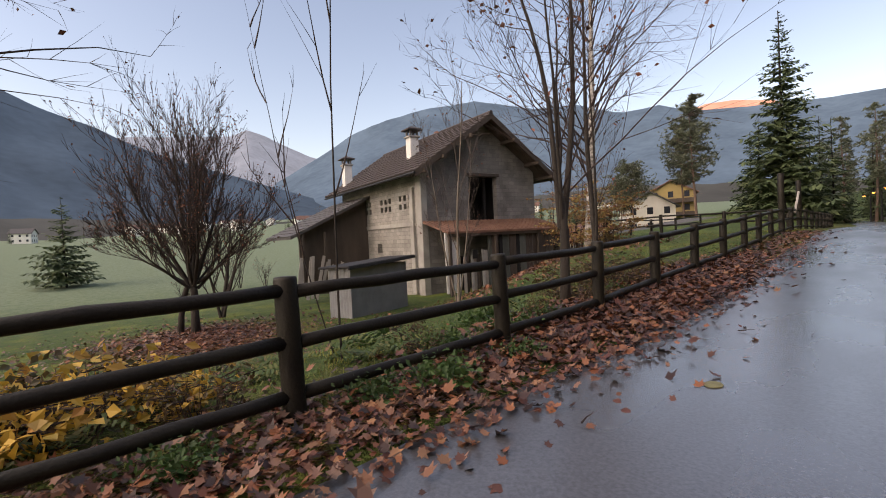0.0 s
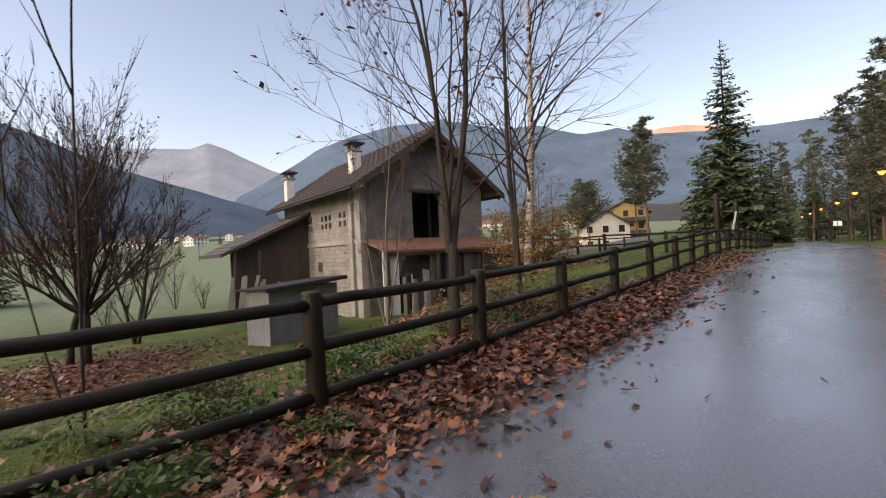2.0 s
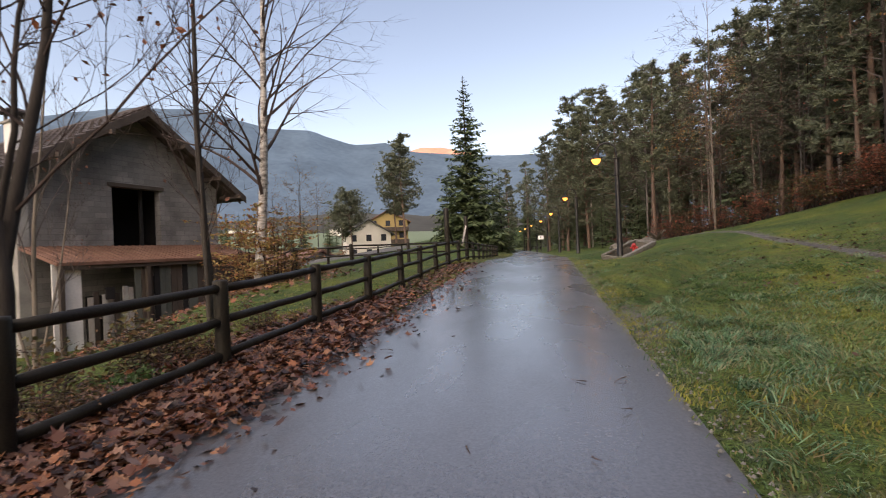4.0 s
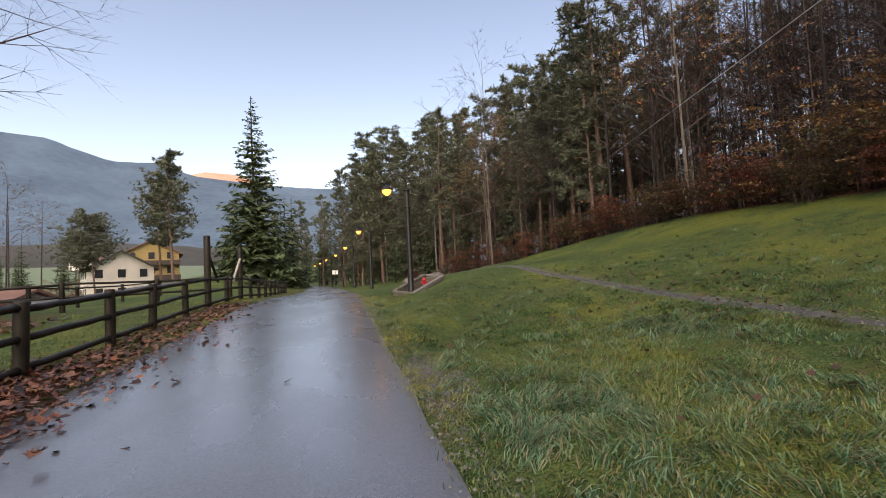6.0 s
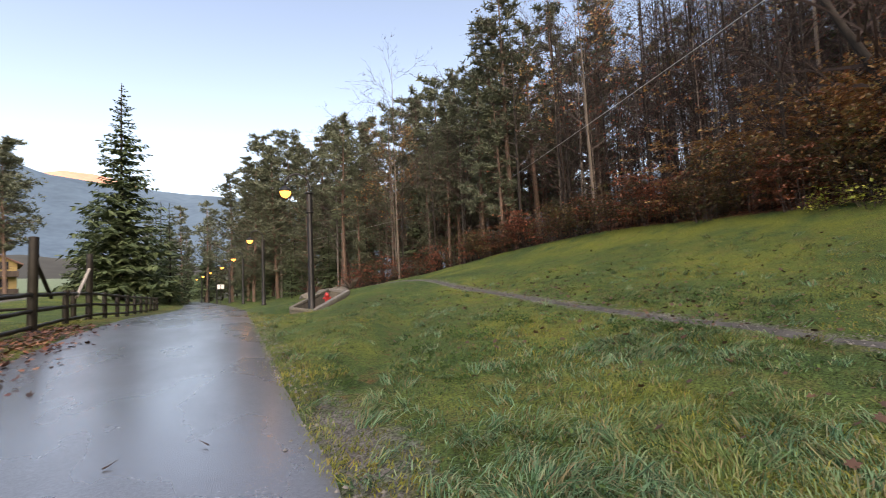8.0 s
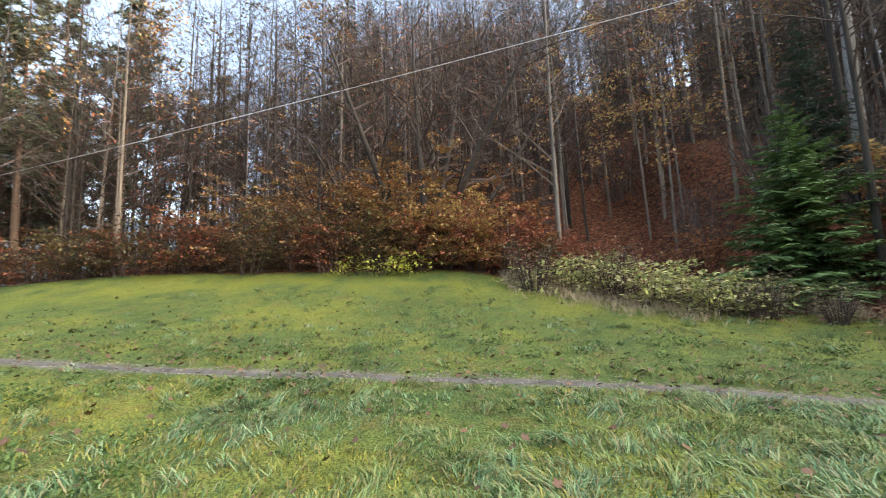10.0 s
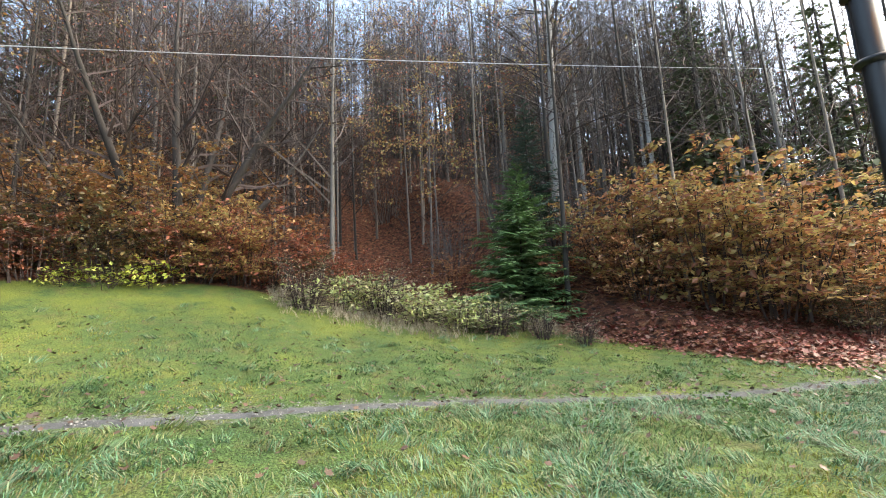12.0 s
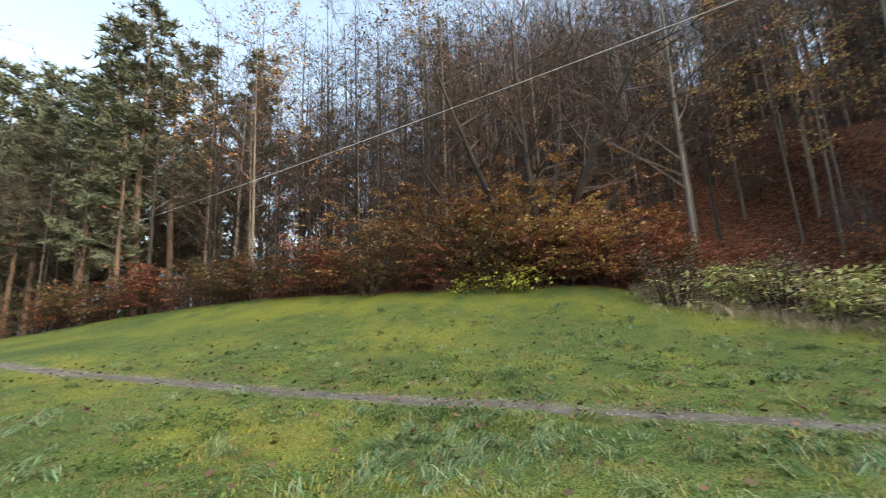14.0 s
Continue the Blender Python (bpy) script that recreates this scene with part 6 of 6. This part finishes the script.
for x, y, s in ((-2.95, 2.6, 0.8), (-2.7, 4.3, 0.7), (-3.4, 5.2, 0.9), (-3.6, 6.1, 0.8), (-2.9, 1.2, 0.7), (-3.5, 3.9, 1.0), (-3.7, 8.4, 0.9), (-4.4, 5.6, 1.2), (-5.2, 4.2, 1.3), (-5.0, 6.8, 1.3)):
    copy_thing(herb, Matrix.Translation(G(x, y)) @ Matrix.Scale(s, 4))
weed = shrub(G(6.5, 9.0), 204, 0.13, 0.22, "dark green weed rosette in the meadow", GREEN_LEAF, 130, 0.045, 8, False, GREEN_LEAF, "weeds in the meadow", "plant", "meadow_weed")
random.seed(61)
for i in range(120):
    x, y = random.uniform(2.4, 10), random.uniform(2, 16)
    if x < edge_x(y) - 0.5 and abs(x - path_x(y)) > 0.4:
        copy_thing(weed, Matrix.Translation(G(x, y)) @ Matrix.Rotation(random.uniform(0, 6.28), 4, "Z") @ Matrix.Scale(random.uniform(0.6, 1.4), 4))
for i in range(50):
    x, y = random.uniform(3.5, 9.5), random.uniform(12.5, 17)
    if abs(x - path_x(y)) > 0.5:
        copy_thing(weed, Matrix.Translation(G(x, y)) @ Matrix.Rotation(random.uniform(0, 6.28), 4, "Z") @ Matrix.Scale(random.uniform(0.6, 1.1), 4))
yel = shrub(G(-4.1, 0.6), 202, 0.6, 0.5, "yellow-leaved bush behind the fence", YELLOW_LEAF, 300, 0.12, 14, False, TWIG, "yellow bushes", "shrub", "yellow_bush")
for x, y, s in ((-4.6, -0.3, 1.1), (-3.8, -0.6, 0.9), (-4.9, 1.3, 1.0), (-5.4, 0.4, 1.2), (-4.0, 1.5, 0.7)):
    copy_thing(yel, Matrix.Translation(G(x, y)) @ Matrix.Scale(s, 4))
ned = shrub(G(-4.3, 9.4), 203, 0.7, 0.55, "brown-green weeds behind the fence", GREEN_BROWN, 520, 0.07, 16, False, TWIG, "weeds by the fence", "plant", "weeds")
random.seed(6)
for i in range(16):
    x, y = -3.5 - random.uniform(0, 1.6), random.uniform(-1, 12)
    copy_thing(ned, Matrix.Translation(G(x, y)) @ Matrix.Rotation(random.uniform(0, 6.28), 4, "Z") @ Matrix.Scale(random.uniform(0.3, 0.6) if 2.5 < y < 8 else random.uniform(0.5, 1.0), 4))
for x, y, s in ((-8.8, 19.0, 1.0), (-11.0, 20.6, 1.2)):
    plant(sh[2], x, y, s * 0.7)


# ---- loose cover: leaves and grass ----
def stuff(name, v, f, material, label, category):
    me = bpy.data.meshes.new(name)
    v, f = np.asarray(v, np.float32), np.asarray(f, np.int32)
    me.from_pydata(v.tolist(), [], f.tolist())
    me.materials.append(material)
    me.update()
    return tagged(new(name, me), label, category, kind="stuff")


def leaf_bed(name, n, where, size, material, label, seed, lift=0.02):
    """Lobed fallen leaves, each a curled star of seven lobes lying at its own tilt."""
    rnd = random.Random(seed)
    v, f = [], []
    lobes = 7
    for _ in range(n):
        x, y, r = where(rnd)
        z = (road_z(y) + 0.028 - 0.035 * ((x - road_c(y)) / 2) ** 2 if abs(x - road_c(y)) < 1.97 else ground(x, y)) + lift * rnd.random() + 0.008
        sz = size * rnd.choice((rnd.uniform(0.4, 0.8), rnd.uniform(0.7, 1.3))) * r
        a0, tx, ty, curl = rnd.uniform(0, 6.28), rnd.uniform(-1.7, 1.7), rnd.uniform(-1.7, 1.7), rnd.uniform(-1.0, 2.2)
        k = len(v)
        for i in range(lobes * 2):
            a = a0 + math.pi * i / lobes
            q = sz * ((1.0 if i % 4 == 0 else 0.8) if i % 2 == 0 else 0.55) * 0.5 * (1.0 + 0.25 * math.cos(a - a0))
            px_, py_ = q * math.cos(a), q * math.sin(a)
            v.append((x + px_, y + py_, z + 0.35 * (px_ * tx + py_ * ty) + curl * q * q * 4 + 0.004))
        f.append(tuple(range(k, k + lobes * 2)))
    me = bpy.data.meshes.new(name)
    me.from_pydata(v, [], f)
    me.materials.append(material)
    me.update()
    return tagged(new(name, me), label, "leaves", kind="stuff")


def by_verge(rnd):
    y = rnd.uniform(-3, 24) if rnd.random() < 0.45 else rnd.uniform(-2, 11)
    x = road_c(y) - 2.0 - rnd.gauss(0.45, 0.42)
    return x, y, 1.0


def by_heap(rnd):
    y = rnd.gauss(9.0, 2.2)
    return road_c(y) - 2.25 - rnd.gauss(0.5, 0.5), y, 1.1


def on_road(rnd):
    y = rnd.uniform(-2, 20)
    return road_c(y) - 2.0 + abs(rnd.gauss(0, 0.5)), y, 1.0


leaf_bed("fallen_leaves", 14000, by_verge, 0.092, LITTER, "wet brown maple leaves along the verge", 1, 0.06)
leaf_bed("fallen_leaves", 12000, by_heap, 0.10, LITTER, "deep drift of brown leaves under the fence", 2, 0.10)
leaf_bed("fallen_leaves", 420, on_road, 0.12, LITTER, "flat wet leaves stuck on the asphalt", 3, 0.0)
leaf_bed("fallen_leaves", 4000, lambda r: (-18.5 + r.gauss(0, 4.2), 5.5 + r.gauss(0, 2.8), 1.0), 0.16, LITTER, "brown leaves under the bare tree", 4, 0.03)
leaf_bed("fallen_leaves", 7500, lambda r: (lambda y: (edge_x(y) + r.gauss(1.2, 1.3), y, 1.0))(r.uniform(-7, 4)), 0.12, LITTER_RED, "red leaf drift at the foot of the wood", 5, 0.06)
leaf_bed("fallen_leaves", 5000, lambda r: (lambda y: (edge_x(y) + r.uniform(0.5, 9), y, 1.0))(r.uniform(-4, 22)), 0.18, LITTER_RED, "red-brown leaves on the forest floor", 6, 0.05)
leaf_bed("fallen_leaves", 3200, lambda r: (lambda y: (path_x(y) + r.uniform(-4.5, 8) * r.random(), y, 0.8))(r.uniform(-3, 22)), 0.10, LITTER_DARK, "single brown leaves scattered over the meadow", 7, 0.10)
leaf_bed("fallen_leaves", 1500, lambda r: (-6.5 - r.uniform(0, 9), r.uniform(11, 22), 1.0), 0.17, LITTER, "brown leaves on the slope by the house", 8, 0.05)


def grass(name, n, where, h, wid, material, label, seed, clump=7, lodge=0.35):
    """Bent blades in small tufts."""
    rng = np.random.default_rng(seed)
    v, f = [], []
    for _ in range(n // clump):
        x, y, s = where(rng)
        z = ground(x, y) - 0.01
        turn = 7.0 * noise.noise((x * 1.3, y * 1.3, 4.0))        # blades lie over in swathes
        lean = (math.cos(turn) * lodge + rng.uniform(-0.4, 0.4), math.sin(turn) * lodge + rng.uniform(-0.4, 0.4))
        for _ in range(clump):
            a = rng.uniform(0, 6.283)
            bx, by = x + rng.normal(0, 0.05), y + rng.normal(0, 0.05)
            hh = h * s * rng.uniform(0.5, 1.2)
            dx, dy = math.cos(a) * wid * 0.5, math.sin(a) * wid * 0.5
            ox, oy = (lean[0] + rng.normal(0, 0.45)) * hh, (lean[1] + rng.normal(0, 0.45)) * hh
            up1, up2 = 0.65 / (1 + 0.5 * lodge), 0.85 / (1 + lodge)
            k = len(v)
            v += [(bx - dx, by - dy, z), (bx + dx, by + dy, z), (bx + dx * 0.7 + ox * 0.45, by + dy * 0.7 + oy * 0.45, z + hh * up1), (bx - dx * 0.7 + ox * 0.45, by - dy * 0.7 + oy * 0.45, z + hh * up1), (bx + ox, by + oy, z + hh * up2)]
            f += [(k, k + 1, k + 2, k + 3), (k + 3, k + 2, k + 4)]
    me = bpy.data.meshes.new(name)
    me.from_pydata(v, [], f)
    me.materials.append(material)
    me.update()
    return tagged(new(name, me), label, "grass", kind="stuff")


def meadow(rng):
    while True:
        x, y = rng.uniform(1.9, 14.5), rng.uniform(-2, 26)
        if x < edge_x(y) and abs(x - path_x(y)) > 0.3 and (abs(x - 1.9 - 0.48 * (y - 12.3)) > 0.28 or not 11.3 < y < 18) and rng.random() < 1.25 - 0.075 * math.hypot(x - 1.2, y - 9.5):
            return x, y, 0.8 + 0.6 * (noise.noise((x * 0.6, y * 0.6, 2.0)) > 0.05)


def dewy(rng):
    while True:
        x, y = rng.uniform(2.2, 7.2), rng.uniform(-4, 13)
        if x < path_x(y) - 0.25 and rng.random() < 0.35 + 0.9 * noise.noise((x * 0.45, y * 0.45, 9.0)) + 0.04 * (8 - y):
            return x, y, 1.0


def left_lawn(rng):
    y = rng.uniform(-3, 30)
    return road_c(y) - 2.0 - 0.9 - abs(rng.normal(0, 2.2)), y, 0.9


grass("meadow_grass", 80000, meadow, 0.062, 0.013, GRASS, "short mossy autumn meadow grass", 1)
grass("meadow_grass", 60000, dewy, 0.115, 0.011, GRASS_COOL, "longer dewy grass lying over between lane and footpath", 2, 11, 0.6)
grass("verge_grass", 20000, left_lawn, 0.11, 0.010, GRASS, "rough grass under the lane fence", 3)
grass("grass_tufts", 36000, lambda r: (lambda q: (q[0], q[1], 0.7 + 0.6 * r.random()))(dewy(r) if r.random() < 0.6 else meadow(r)), 0.19, 0.012, GRASS_COOL, "coarse uneven tufts in the meadow", 6, 30, 0.9)
grass("verge_grass", 7000, lambda r: (lambda y: (road_c(y) + 2.0 + abs(r.normal(0, 0.18)), y, 0.7))(r.uniform(0, 26)), 0.09, 0.009, GRASS, "ragged grass at the asphalt edge", 4)
grass("edge_stalks", 9000, lambda r: (lambda y: (edge_x(y) + 0.4 + r.normal(0, 0.9), y, 0.6 + 0.7 * r.random()))(r.uniform(1.5, 9.5)), 0.42, 0.011, DRY_STALK, "dry grass stalks at the wood's edge", 5)

# the trodden gravel strip of the footpath
fp = Soup()
fy = [-6 + 0.2 * i for i in range(190)]
for yy in fy:
    lo, hi = -0.12 + 0.12 * noise.noise((yy * 1.7, 0.3, 5.0)), 0.12 + 0.12 * noise.noise((yy * 1.7, 8.3, 5.0))
    for k in range(4):
        xx = path_x(yy) + lo + (hi - lo) * k / 3
        fp.v.append((xx, yy, ground(xx, yy) + (-0.006 if 0 < k < 3 else -0.035)))
fp.f = [(j * 4 + k, j * 4 + k + 1, j * 4 + k + 5, j * 4 + k + 4) for j in range(len(fy) - 1) for k in range(3)]
tagged(new("path", fp.mesh("path", GRAVEL, True)), "narrow trodden footpath of pale grey gravel", "path", kind="structure")

# gravel on the footpath and road edge
rnd = random.Random(9)
pv, pf = [], []
for _ in range(2600):
    if rnd.random() < 0.7:
        y = rnd.uniform(-1, 30)
        x = path_x(y) + rnd.gauss(0, 0.17)
    else:
        y = rnd.uniform(4, 24)
        x = road_c(y) + 2.12 + rnd.gauss(0, 0.12)
    z, s = ground(x, y), rnd.uniform(0.008, 0.022)
    k = len(pv)
    pv += [(x + s * rnd.uniform(0.7, 1.2), y, z), (x, y + s, z), (x - s, y, z), (x, y - s * rnd.uniform(0.7, 1.2), z), (x, y, z + s * 0.9)]
    pf += [(k, k + 1, k + 4), (k + 1, k + 2, k + 4), (k + 2, k + 3, k + 4), (k + 3, k, k + 4)]
stuff_ob = bpy.data.meshes.new("gravel")
stuff_ob.from_pydata(pv, [], pf)
stuff_ob.materials.append(STONE)
tagged(new("gravel", stuff_ob), "grey gravel of the narrow footpath", "gravel", kind="stuff")

# faded yellow spot on the asphalt, and dropped twigs
spot = Soup()
spot.v = [(0.065 * math.cos(a / 18 * 6.283) * (1 + 0.12 * math.sin(a * 2.3)), 0.085 * math.sin(a / 18 * 6.283), 0.0) for a in range(18)] + [(0.065 * math.cos(a / 18 * 6.283) * (1 + 0.12 * math.sin(a * 2.3)), 0.085 * math.sin(a / 18 * 6.283), -0.004) for a in range(18)]
spot.f = [tuple(range(18))] + [(i, (i + 1) % 18, 18 + (i + 1) % 18, 18 + i) for i in range(18)]
mk = tagged(new("road_mark", spot.mesh("road_mark", YELLOW_PAINT)), "faded yellow paint spot on the asphalt", "road mark")
mk.location = (-0.98, 4.45, road_z(4.45) + 0.034)
random.seed(44)
for i in range(14):
    y = random.uniform(3, 14)
    x = road_c(y) + random.uniform(-1.4, 1.8)
    t = thing("twig", (x, y, road_z(y) + 0.03), "short dark twig on the wet asphalt", "twig", "twigs on the lane")
    s = Soup()
    limb(s, (0, 0, 0.01), (jit(1), jit(1), 0.02), random.uniform(0.08, 0.22), 0.007, 3, 4, 0.25, 0)
    part("stick", s, TWIG, t)
